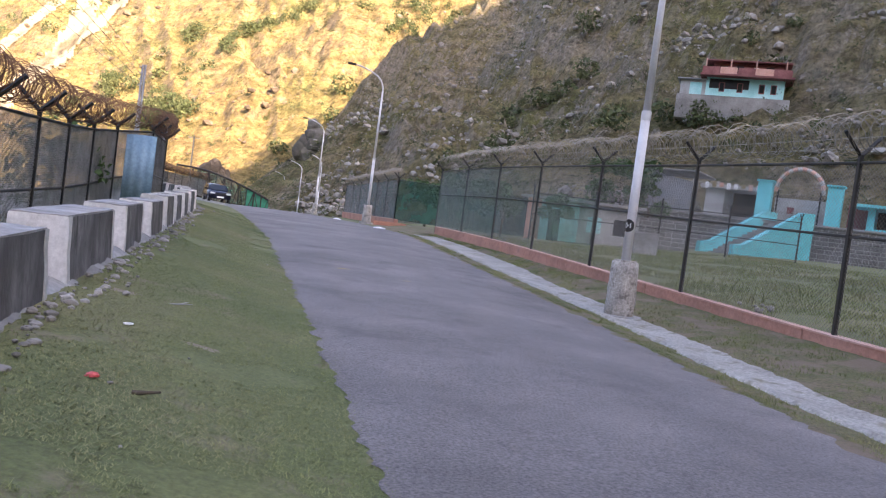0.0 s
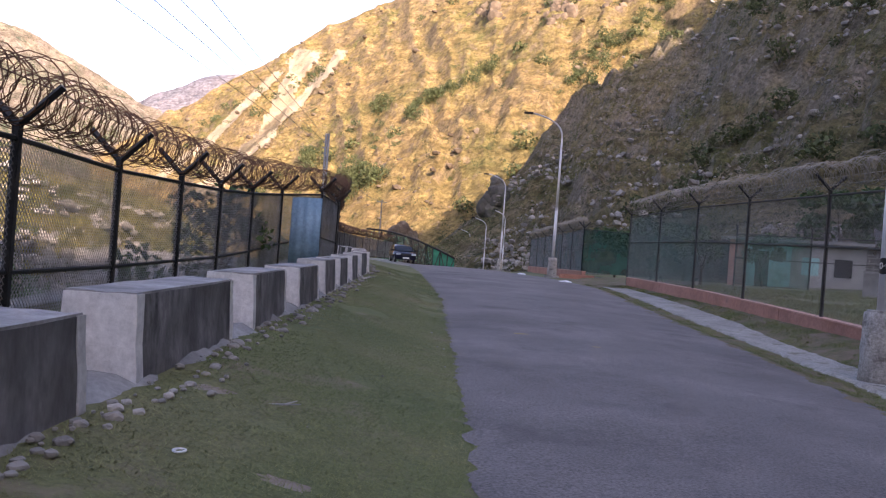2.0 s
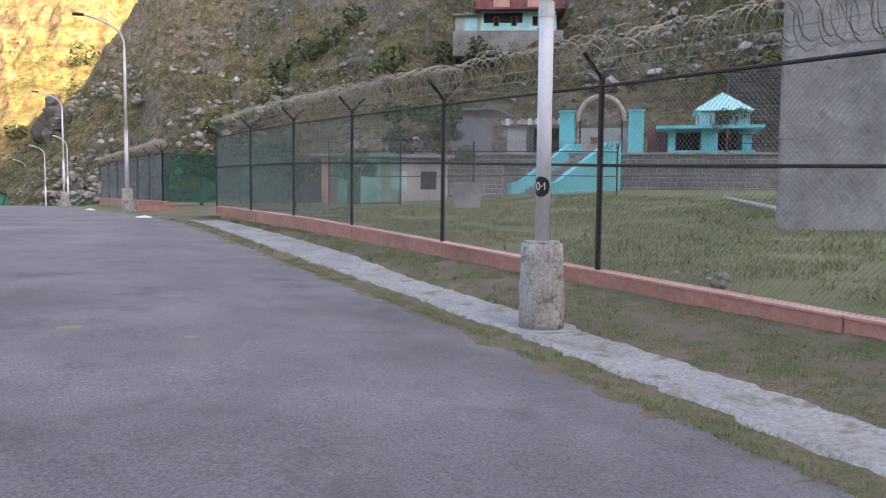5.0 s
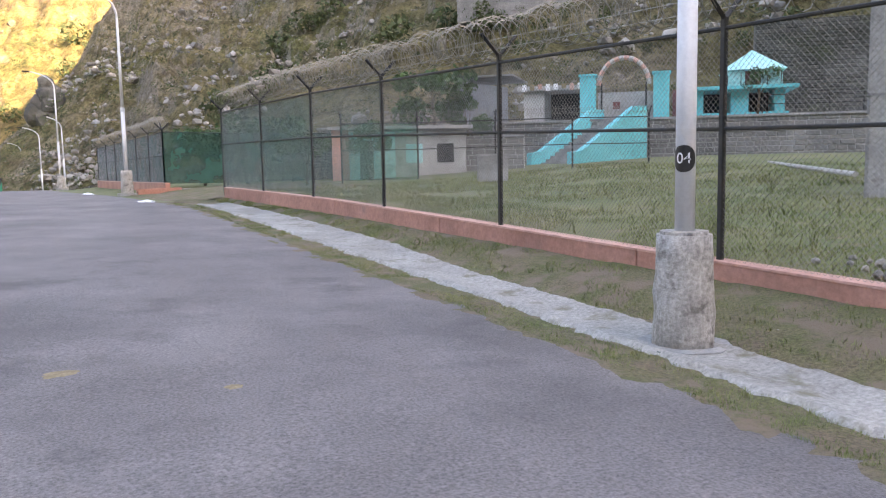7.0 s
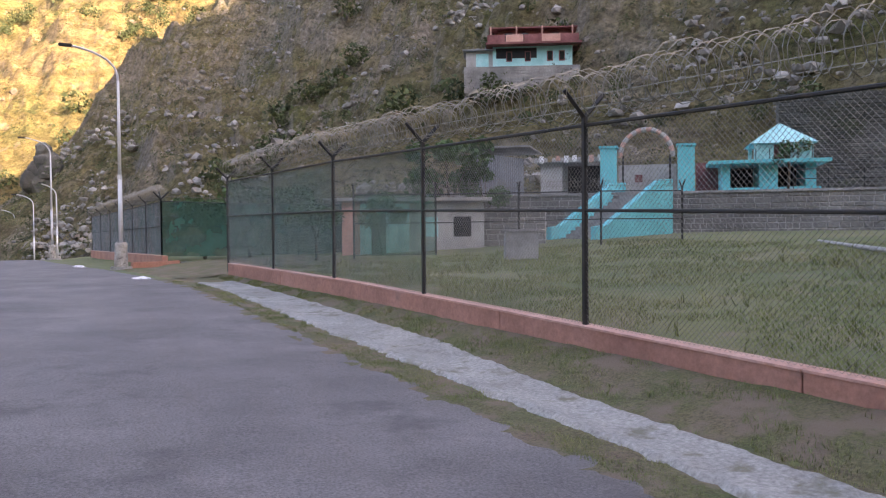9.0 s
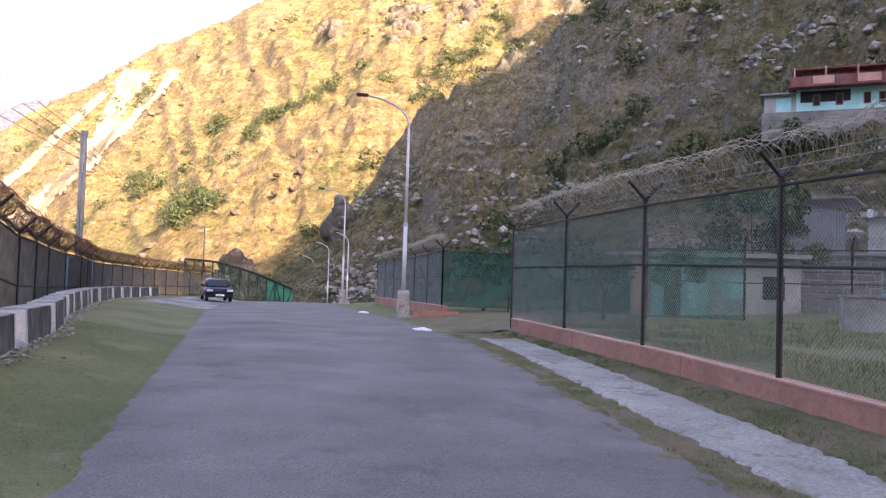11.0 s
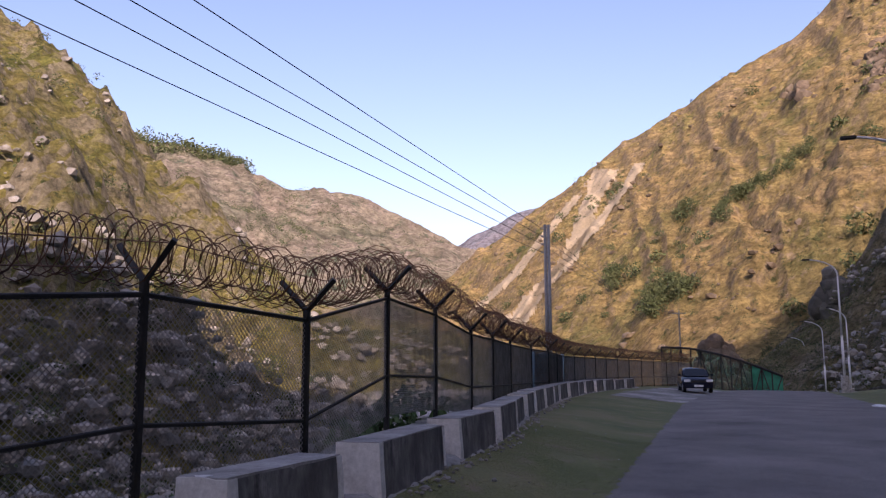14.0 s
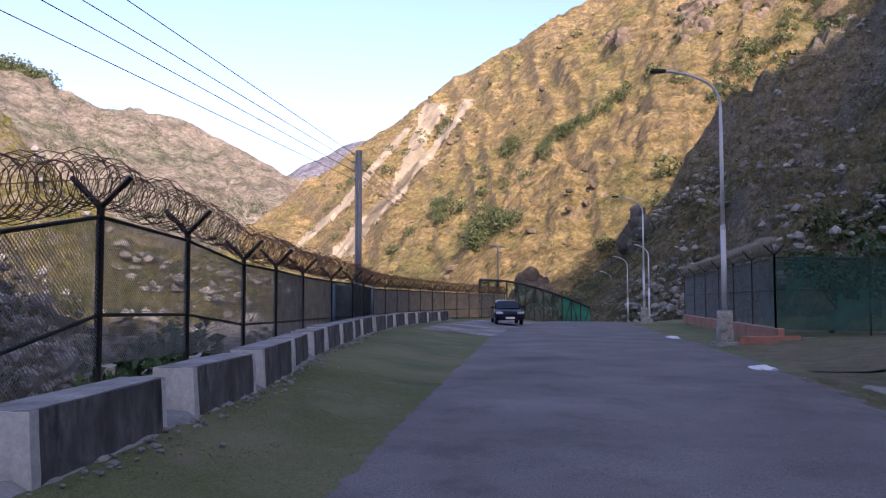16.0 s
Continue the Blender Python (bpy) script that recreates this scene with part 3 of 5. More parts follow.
gully_trees("gully_trees", ((-10.8, 5.2), (-9.8, 6.2)), 16, 2.8, 0.35, 61, "dark green trees in a fold of the golden slope")
gully_trees("gully_trees", ((-7.6, 3.4), (-6.9, 5.4), (-5.6, 4.4)), 34, 2.9, 0.4, 62, "thick stand of dark green trees low on the slope")
gully_trees("gully_trees", ((-6.0, 9.6), (-4.9, 10.4)), 12, 2.4, 0.3, 63, "dark green trees in a fold of the golden slope")
gully_trees("gully_trees", ((-3.2, 9.6), (-1.9, 10.8), (0.4, 12.0), (3.2, 13.8)), 46, 2.4, 0.35, 64, "line of dark green trees along a gully")
gully_trees("gully_trees", ((8.6, 12.4), (11.0, 15.2), (15.0, 18.4)), 60, 2.4, 0.6, 65, "dark green trees above the shaded edge")
gully_trees("gully_trees", ((-6.1, 16.2), (-4.4, 17.6)), 3, 1.5, 0.1, 66, "lone trees on the skyline")
crag_parts = []
rng_c = np.random.default_rng(67)
for a, e, da, de, count in ((7.4, 18.3, 0.6, 0.6, 60), (2.4, 17.2, 0.9, 0.4, 12), (11.5, 19.5, 1.0, 0.8, 24), (9.6, 22.0, 1.2, 0.4, 12)):
    for i in range(count):
        p = at_bearing(a + da * rng_c.normal(), e + de * rng_c.normal())
        r = 1.4 + 2.4 * rng_c.random() ** 2
        k = np.array([1 + 0.5 * noise.noise(Vector(v) * 1.7 + p) for v in unit_v])[:, None]
        crag_parts.append(((unit_v * k * (r, r * 0.8, r * 1.15) + np.array(p) - (0, 0, r * 0.45)).tolist(), unit_f))
tagged(raw("slope_crags", *merge(crag_parts), M["redrock"]), "brown rock crags breaking out of the golden slope", "rocks", kind="stuff")

for k, (els, azs, half) in enumerate((((2.5, 4.6, 6.7, 10, 13.2), (-17.5, -15.7, -13.5, -12.1, -10.6), 0.42), ((2.5, 6, 9, 12.5, 13.5), (-16.8, -14.6, -11.6, -8.9, -8.2), 0.16), ((3, 6, 9, 11.5), (-20.6, -17.2, -14.8, -12.6), 0.14))):
    sv, sf, seen_at = [], [], {}
    for i in range(g.shape[0] - 1):
        for j in range(g.shape[1] - 10):
            a, e = v_az[i, j], v_el[i, j]
            w = half * (1 + 0.7 * fbm(a * 2, e * 1.5, k)) * (1.8 if e > 12 and k == 0 else 1)
            if els[0] < e < els[-1] and abs(a - np.interp(e, els, azs)) < w + 0.2:
                q = []
                for c in ((i, j), (i + 1, j), (i + 1, j + 1), (i, j + 1)):
                    if c not in seen_at:
                        seen_at[c] = len(sv)
                        sv.append(tuple(g[c] + np.array([0, -0.5, 0.45])))
                    q.append(seen_at[c])
                sf.append(tuple(q))
    tagged(raw("landslide_scar", sv, sf, M["scree"], smooth=True), "pale bare landslide scar on the golden slope", "landslide", kind="structure")


# ---- steep bank beyond the left fence ----
bank = strip("river_bank", lambda y: -75.0 + 0 * y, lambda y: fence_x(y) - 0.55, -60, 150, 1.0, 60, lambda x, y, k: ground_z(x, y) + 0.06 + 0.35 * abs(fbm(x * 0.35, y * 0.35, 2, 5)) * min(1, (fence_x(y) - 0.5 - x) / 2), M["riverbed"])
tagged(bank, "stony grey river bank falling away below the fence", "bank", kind="structure")
rng_b = np.random.default_rng(31)
bm0 = bmesh.new()
bmesh.ops.create_icosphere(bm0, subdivisions=2, radius=1)
ico_v = np.array([v.co for v in bm0.verts])
ico_f = [tuple(v.index for v in f.verts) for f in bm0.faces]
bm0.free()


def stone_verts(rng, c, r, flat=0.7):
    k = np.array([1 + 0.35 * noise.noise(Vector(v) * 1.3 + Vector((c[0], c[1], r))) for v in ico_v])[:, None]
    return (ico_v * k * (r, r * (0.7 + 0.5 * rng.random()), r * flat) + np.asarray(c)).tolist()


pile = []
for i in range(1500):
    y = rng_b.uniform(-5, 95)
    x = float(fence_x(y)) - 1.0 - 40 * rng_b.random() ** 1.3
    pile.append((stone_verts(rng_b, (x, y, float(ground_z(x, y)) + 0.1), (0.15 + 0.8 * rng_b.random() ** 4) * min(1, (float(fence_x(y)) - x) / 9)), ico_f))
tagged(raw("river_boulders", *merge(pile), M["rock"]), "grey boulders strewn over the river bank", "rocks", kind="stuff")
clumps = []
for i in range(240):
    y = rng_b.uniform(5, 90)
    x = float(fence_x(y)) - 1.5 - 30 * rng_b.random()
    clumps.append(leaf_clump(rng_b, (x, y, float(ground_z(x, y)) + 0.4), 0.25 + 0.6 * rng_b.random(), 130))
tagged(raw("bank_weeds", *merge(clumps), M["leaf"]), "dark weeds and bushes on the river bank", "shrubs", kind="stuff")

# ---- concrete barrier blocks ----
ENDS = (-5.4, -2.8, -0.2, 2.4, 4.8, 7.7, 10.8, 13.4, 15.9, 18.0, 20.2, 22.4, 24.8, 27.9, 30.4, 33.0, 35.3, 37.2, 39.6, 41.9, 43.8, 46.6, 49.5, 52.4, 55.4, 58.4, 61.4, 64.4, 67.4)


def barrier_block(y0, y1, i):
    rng = random.Random(i)
    a, b = Vector((float(block_x(y0)), y0, 0)), Vector((float(block_x(y1)), y1, 0))
    d = b - a
    ang = math.degrees(math.atan2(-d.x, d.y))
    z0, z1 = float(ground_z(a.x, a.y)), float(ground_z(b.x, b.y))
    L = d.length - (0.75 if y0 < 27 else 0.42)
    e = thing("barrier_block", (a.x, a.y, min(z0, z1) - 0.02), "grey cement roadside barrier block with whitewashed end", "barrier", "roadside barrier blocks", rz=ang + rng.uniform(-1.2, 1.2))
    h, w = 0.53 + rng.uniform(-0.02, 0.02) + abs(z1 - z0), 0.52

    def shape(bm, p0, p1, grow=0.0, zlo=-0.05, zhi=h):
        vs = box(bm, -w - grow, grow, p0, p1, zlo, zhi)
        for v in vs:
            if v.co.z > 0.2:
                v.co.x = -w / 2 + (v.co.x + w / 2) * 0.86
        bmesh.ops.subdivide_edges(bm, edges=bm.edges[:], cuts=3, use_grid_fill=True)
        for v in bm.verts:
            v.co += Vector((fbm(v.co.x * 5, v.co.y * 3 + i, v.co.z * 5), fbm(v.co.y * 3, v.co.z * 5, i), fbm(i, v.co.x * 5, v.co.y * 3))) * 0.012

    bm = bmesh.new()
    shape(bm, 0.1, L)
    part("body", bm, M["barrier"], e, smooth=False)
    bm = bmesh.new()
    shape(bm, 0.0, 0.1 + rng.uniform(0.0, 0.03), 0.006, -0.05, h + 0.006)
    part("painted_end", bm, M["whitewash"], e, "flaking whitewashed end")
    bm = bmesh.new()
    shape(bm, L - 0.09, L + 0.004, 0.006, -0.05, h + 0.004)
    part("painted_end", bm, M["whitewash"], e)
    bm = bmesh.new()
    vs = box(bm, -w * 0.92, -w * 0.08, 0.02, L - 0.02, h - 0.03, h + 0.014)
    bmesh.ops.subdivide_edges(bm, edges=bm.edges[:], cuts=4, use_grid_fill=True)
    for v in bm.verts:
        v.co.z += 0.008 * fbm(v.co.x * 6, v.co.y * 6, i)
    part("top_slab", bm, M["barrier_top"], e, "pale cement top")


for i in range(len(ENDS) - 1):
    barrier_block(ENDS[i], ENDS[i + 1], i)
plinth = strip("block_footing", lambda y: block_x(y) - 0.75, lambda y: block_x(y) + 0.1, -6, 68, 0.15, 4, lambda x, y, k: ground_z(x, y) + 0.07 * (1 if 0 < k < 1 else -0.6) + 0.04 * fbm(x * 4, y * 4, 6), M["concrete"], 0.12, 11.0)
tagged(plinth, "crumbling grey concrete footing under the barrier blocks", "footing", kind="structure")
rub = []
for i in range(380):
    y = rng_b.uniform(-2, 45)
    x = float(block_x(y)) + 0.02 + abs(rng_b.normal()) * 0.16
    rub.append((stone_verts(rng_b, (x, y, float(ground_z(x, y)) + 0.02), 0.01 + 0.03 * rng_b.random() ** 2), ico_f))
for i in range(210):
    y = 1.0 + 44 * rng_b.random() ** 1.5
    x = float(block_x(y)) + 0.2 + 0.06 * rng_b.normal() + 0.05 * math.sin(y * 1.7)
    rub.append((stone_verts(rng_b, (x, y, float(ground_z(x, y)) + 0.005), 0.02 + 0.05 * rng_b.random() ** 2, 0.6), ico_f))
tagged(raw("rubble", *merge(rub), M["rock"]), "broken stones and rubble along the blocks", "rubble", kind="stuff")


# ---- fences ----
def chain_link(p, q, z_lo0, z_hi0, z_lo1, z_hi1, pitch, r):
    """Two crossing families of thin wires filling a bay."""
    p, q = Vector((p[0], p[1], 0)), Vector((q[0], q[1], 0))
    L = (q - p).length
    u = (q - p) / L
    side = Vector((-u.y, u.x, 0))
    H = max(z_hi0 - z_lo0, z_hi1 - z_lo1)
    vs, fs = [], []
    for fam in (1, -1):
        n0 = int(math.floor(-H / pitch)) - 1
        for k in range(n0, int(L / pitch) + 2 + int(H / pitch)):
            s = k * pitch
            t0, t1 = (0.0, H)
            # along = s + fam*t ; clip to 0..L
            lo, hi = ((-s, L - s) if fam > 0 else (s - L, s))
            t0, t1 = max(t0, lo), min(t1, hi)
            if t1 - t0 < 0.05:
                continue
            pts = []
            for t in (t0, t1):
                a = s + fam * t
                z = z_lo0 + (z_lo1 - z_lo0) * a / L + t * ((z_hi0 - z_lo0) + (z_hi1 - z_hi0 - z_lo1 + z_lo0) * a / L) / H
                pts.append(p + u * a + side * fam * 0.003 + Vector((0, 0, z)))
            o = len(vs)
            d = (pts[1] - pts[0]).normalized()
            c = side.cross(d).normalized()
            for w in pts:
                vs += [tuple(w + side * r), tuple(w - side * r * 0.5 + c * r * 0.87), tuple(w - side * r * 0.5 - c * r * 0.87)]
            fs += [(o, o + 1, o + 4, o + 3), (o + 1, o + 2, o + 5, o + 4), (o + 2, o, o + 3, o + 5)]
    return vs, fs


def coil(points, radius, pitch, r, seed, seg=12):
    """A drawn-out, uneven spiral of wire along a line of points."""
    rng = np.random.default_rng(seed)
    P = np.asarray(points, float)
    s = np.concatenate([[0], np.cumsum(np.linalg.norm(np.diff(P, axis=0), axis=1))])
    turns = int(s[-1] / pitch)
    u = np.arange(turns * seg) / seg
    wob = np.interp(u, np.arange(turns + 1), rng.normal(size=turns + 1))
    wob2 = np.interp(u, np.arange(turns + 1), rng.normal(size=turns + 1))
    along = np.clip(u * pitch + wob * pitch * 0.35, 0, s[-1])
    c = np.stack([np.interp(along, s, P[:, k]) for k in range(3)], 1)
    t = np.stack([np.interp(along + 0.3, s, P[:, k]) - np.interp(along - 0.3, s, P[:, k]) for k in range(3)], 1)
    t /= np.linalg.norm(t, axis=1, keepdims=True) + 1e-9
    side = np.cross(t, (0, 0, 1))
    rad = radius * (1 + 0.12 * wob2)
    a = u * 2 * math.pi
    pts = c + side * (rad * np.cos(a))[:, None] + np.array([0, 0, 1]) * (rad * np.sin(a) + 0.04 * wob)[:, None]
    return tube_path(pts, r, 3)


def shift(vf, base):
    v, f = vf
    return (np.asarray(v) - np.asarray(base)).tolist(), f


def fence_post(base, z_top, arms, lean, parent, size=0.032, r_arm=0.33, top=True):
    """A square post with a forked top; arms: sides (+1, -1) across the fence."""
    bm = bmesh.new()
    o = Vector(base)
    t = Vector((base[0], base[1], z_top))
    box(bm, o.x - size, o.x + size, o.y - size, o.y + size, o.z - 0.3, t.z, 0.006)
    for sgn in arms:
        rod(bm, t - Vector((0, 0, 0.02)), t + lean * sgn * r_arm + Vector((0, 0, r_arm * 0.95)), size * 1.05, 4)
    bmesh.ops.translate(bm, verts=bm.verts, vec=-Vector(parent.location))
    return part("post", bm, M["iron"], parent)


def rail(p, q, r, parent, mat, name="rail"):
    bm = bmesh.new()
    rod(bm, Vector(p) - parent.location, Vector(q) - parent.location, r, 6)
    return part(name, bm, mat, parent)


def build_fence(name, label, posts, tops, z_mid, z_low, arms, wire, coil_mat, coil_r, coil_lift, pitch, wire_r, sheet=None, seed=1, coil_pitch=0.2, group=""):
    base = (posts[0][0], posts[0][1], tops[0] - 2.6)
    f = thing(name, base, label, "fence", group)
    n = len(posts)
    for i, (p, zt) in enumerate(zip(posts, tops)):
        q = posts[min(i + 1, n - 1)]
        o = posts[max(i - 1, 0)]
        d = Vector((q[0] - o[0], q[1] - o[1], 0)).normalized()
        fence_post((p[0], p[1], zt - z_low), zt, arms, Vector((d.y, -d.x, 0)), f)
        if i < n - 1:
            zn = tops[i + 1]
            a, b = Vector((p[0], p[1], 0)), Vector((q[0], q[1], 0))
            for dz, rr in ((0.12, 0.024), (z_mid, 0.022)):
                rail(a + Vector((0, 0, zt - dz)), b + Vector((0, 0, zn - dz)), rr, f, M["iron"])
            vf = chain_link(p, q, zt - z_low, zt - 0.12, zn - z_low, zn - 0.12, pitch, wire_r)
            raw("wire_mesh", *shift(vf, base), wire, f)
            if sheet and sheet(i):
                u = (b - a).normalized()
                sd = Vector((-u.y, u.x, 0)) * -0.03
                vs, fs = [], []
                for k in range(13):
                    w = a.lerp(b, k / 12) + sd * (1 + 0.5 * math.sin(k * 2.1 + i))
                    z_a, z_b = zt + (zn - zt) * k / 12 - 0.14 - 0.03 * math.sin(k), zt + (zn - zt) * k / 12 - z_low + 0.06
                    for j in range(5):
                        vs.append((w.x - base[0], w.y - base[1], z_a + (z_b - z_a) * j / 4 - base[2]))
                fs = [(k * 5 + j, k * 5 + j + 1, k * 5 + j + 6, k * 5 + j + 5) for k in range(12) for j in range(4)]
                tagged(raw("shade_net", vs, fs, sheet(i), f, True), "green shade netting")
    line = [(p[0], p[1], zt + coil_lift) for p, zt in zip(posts, tops)]
    for k, (rr, pp) in enumerate(((coil_r, coil_pitch), (coil_r * 0.85, coil_pitch * 1.3))):
        raw("razor_wire", *shift(coil(line, rr, pp, 0.006, seed + k), base), coil_mat, f)
    for dz in (0.1, 0.3):
        pts = [(x - base[0] + (0.22 if dz > 0.2 else 0), y - base[1], z - coil_lift + dz - base[2]) for x, y, z in line]
        raw("barbed_wire", *tube_path(pts, 0.007), coil_mat, f)
    return f


LY = (-3.2, -0.8, 1.6, 4.1, 6.6, 9.1, 11.6, 13.6, 15.4, 17.4, 19.9, 22.7, 25.0, 27.5, 30.3, 33.0, 35.2, 38.4, 42.3, 44.9, 48.0, 51.1, 54.0, 57.0, 60.0, 63.0, 66.0, 69.0, 72.0, 75.0, 78.0, 81.0, 84.0)
LZ = np.interp(LY, (-10, 9, 11.6, 15.4, 17.4, 19.9, 22.7, 25, 27.5, 30.3, 33, 38.4, 44.9, 51, 60, 70, 84), (2.05, 2.13, 2.11, 2.19, 2.28, 2.44, 2.67, 2.56, 2.99, 2.92, 2.67, 2.57, 2.47, 2.35, 2.3, 2.2, 2.0))
LP = [(float(fence_x(y)), y) for y in LY]
build_fence("security_fence", "dark iron chain-link fence with forked tops and rusty razor wire", LP, [float(z) for z in LZ], 1.18, 1.72, (1, -1), M["darkwire"], M["rust"], 0.27, 0.26, 0.056, 0.0046, seed=11, coil_pitch=0.14)


def sheet_panel(name, x0, y0, x1, y1, z0, z1, label):
    a, b = Vector((x0, y0, 0)), Vector((x1, y1, 0))
    u = (b - a).normalized()
    s = Vector((-u.y, u.x, 0))
    e = thing(name, (x0, y0, z0), label, "metal sheet")
    vs, fs = [], []
    n = int((b - a).length / 0.04)
    for k in range(n + 1):
        w = u * ((b - a).length * k / n) + s * (0.018 * math.sin(k * 1.25) + 0.05)
        for z in (0.0, (z1 - z0) * 0.5, z1 - z0 + 0.03 * math.sin(k * 0.13)):
            vs.append((w.x, w.y, z))
    fs = [(k * 3 + j, k * 3 + j + 1, k * 3 + j + 4, k * 3 + j + 3) for k in range(n) for j in range(2)]
    ob = raw("sheet", vs, fs, M["blue"], e, True)
    sol = ob.modifiers.new("thick", "SOLIDIFY")
    sol.thickness = 0.004


sheet_panel("blue_sheet", -4.9, 20.3, -4.25, 20.34, 0.62, 2.3, "faded blue corrugated sheet tied to the fence")
sheet_panel("blue_sheet", float(fence_x(42.3)) + 0.06, 42.4, float(fence_x(51)) + 0.06, 51.0, 0.8, 2.3, "faded blue corrugated sheet tied to the fence")

# right side: salmon kerb wall and fence
KX = 6.58


def kerb_top(y):
    return float(np.interp(y, (-30, 8, 14, 20, 28, 36.7, 47, 75), (-0.1, 0.3, 0.42, 0.6, 0.8, 0.86, 0.85, 0.6)))


def kerb_wall(name, y0, y1, pieces):
    e = thing(name, (KX, y0, kerb_top(y0) - 0.35), "low salmon-painted plinth wall under the fence", "kerb wall", "plinth walls")
    step = (y1 - y0) / pieces
    for k in range(pieces):
        a, b = y0 + k * step, y0 + (k + 1) * step - 0.018
        bm = bmesh.new()
        vs = box(bm, -0.12, 0.12, a - y0, b - y0, 0, 1)
        for v in vs:
            top = v.co.z > 0.5
            y = v.co.y + y0
            v.co.z = kerb_top(y) - (0.0 if top else 0.5) - e.location.z
        bmesh.ops.bevel(bm, geom=bm.edges[:], offset=0.012, segments=1, affect="EDGES")
        bmesh.ops.subdivide_edges(bm, edges=[x for x in bm.edges if x.calc_length() > 1], cuts=8)
        for v in bm.verts:
            v.co += Vector((1, 0, 1)) * 0.008 * fbm(v.co.y * 1.3 + y0, v.co.z * 3, v.co.x * 3)
        part("wall_section", bm, M["salmon"], e)
        bm = bmesh.new()
        vs = box(bm, -0.13, 0.13, a - y0, b - y0, 0, 1)
        for v in vs:
            v.co.z = kerb_top(v.co.y + y0) + (0.018 if v.co.z > 0.5 else -0.008) - e.location.z
        part("coping", bm, M["pink"], e)


kerb_wall("plinth_wall", -9.0, 36.8, 9)
kerb_wall("plinth_wall", 47.5, 74.0, 5)
RY = (-6.8, -2.4, 2.0, 6.4, 10.8, 15.2, 19.7, 24.1, 28.3, 32.6, 37.2)
build_fence("compound_fence", "tall black chain-link fence with razor wire on a salmon plinth", [(KX, y) for y in RY], [kerb_top(y) + 2.72 for y in RY], 1.22, 2.7, (1, -1), M["wire"], M["razor"], 0.3, 0.3, 0.07, 0.0027, sheet=lambda i: M["net"] if i >= 8 else M["thin_net"] if i == 7 else None, seed=21)
FY = (48.2, 52.0, 56.0, 60.0, 64.5, 69.0, 74.0)
build_fence("netted_fence", "chain-link fence hung with dark green shade net", [(KX, y) for y in FY], [kerb_top(y) + 2.5 for y in FY], 1.2, 2.5, (1, -1), M["darkwire"], M["razor"], 0.3, 0.3, 0.1, 0.003, sheet=lambda i: M["darknet"], seed=25)
build_fence("return_fence", "green netted fence across the entrance recess", [(KX, 48.2), (9.6, 48.4), (13.0, 48.6), (17, 48.9)], [3.35, 3.3, 3.3, 3.3], 1.2, 2.6, (-1,), M["darkwire"], M["razor"], 0.05, 0.1, 0.1, 0.003, sheet=lambda i: M["darknet"], seed=27)
build_fence("inner_fence", "lower inner chain-link fence across the compound", [(12.6, 41.0), (15.5, 39.5), (18.5, 38.0), (21.5, 36.5), (24.5, 35.0)], [3.4, 3.4, 3.45, 3.5, 3.5], 1.25, 2.6, (1, -1), M["wire"], M["razor"], 0.2, 0.2, 0.1, 0.003, sheet=lambda i: M["net"] if i < 1 else None, seed=29)


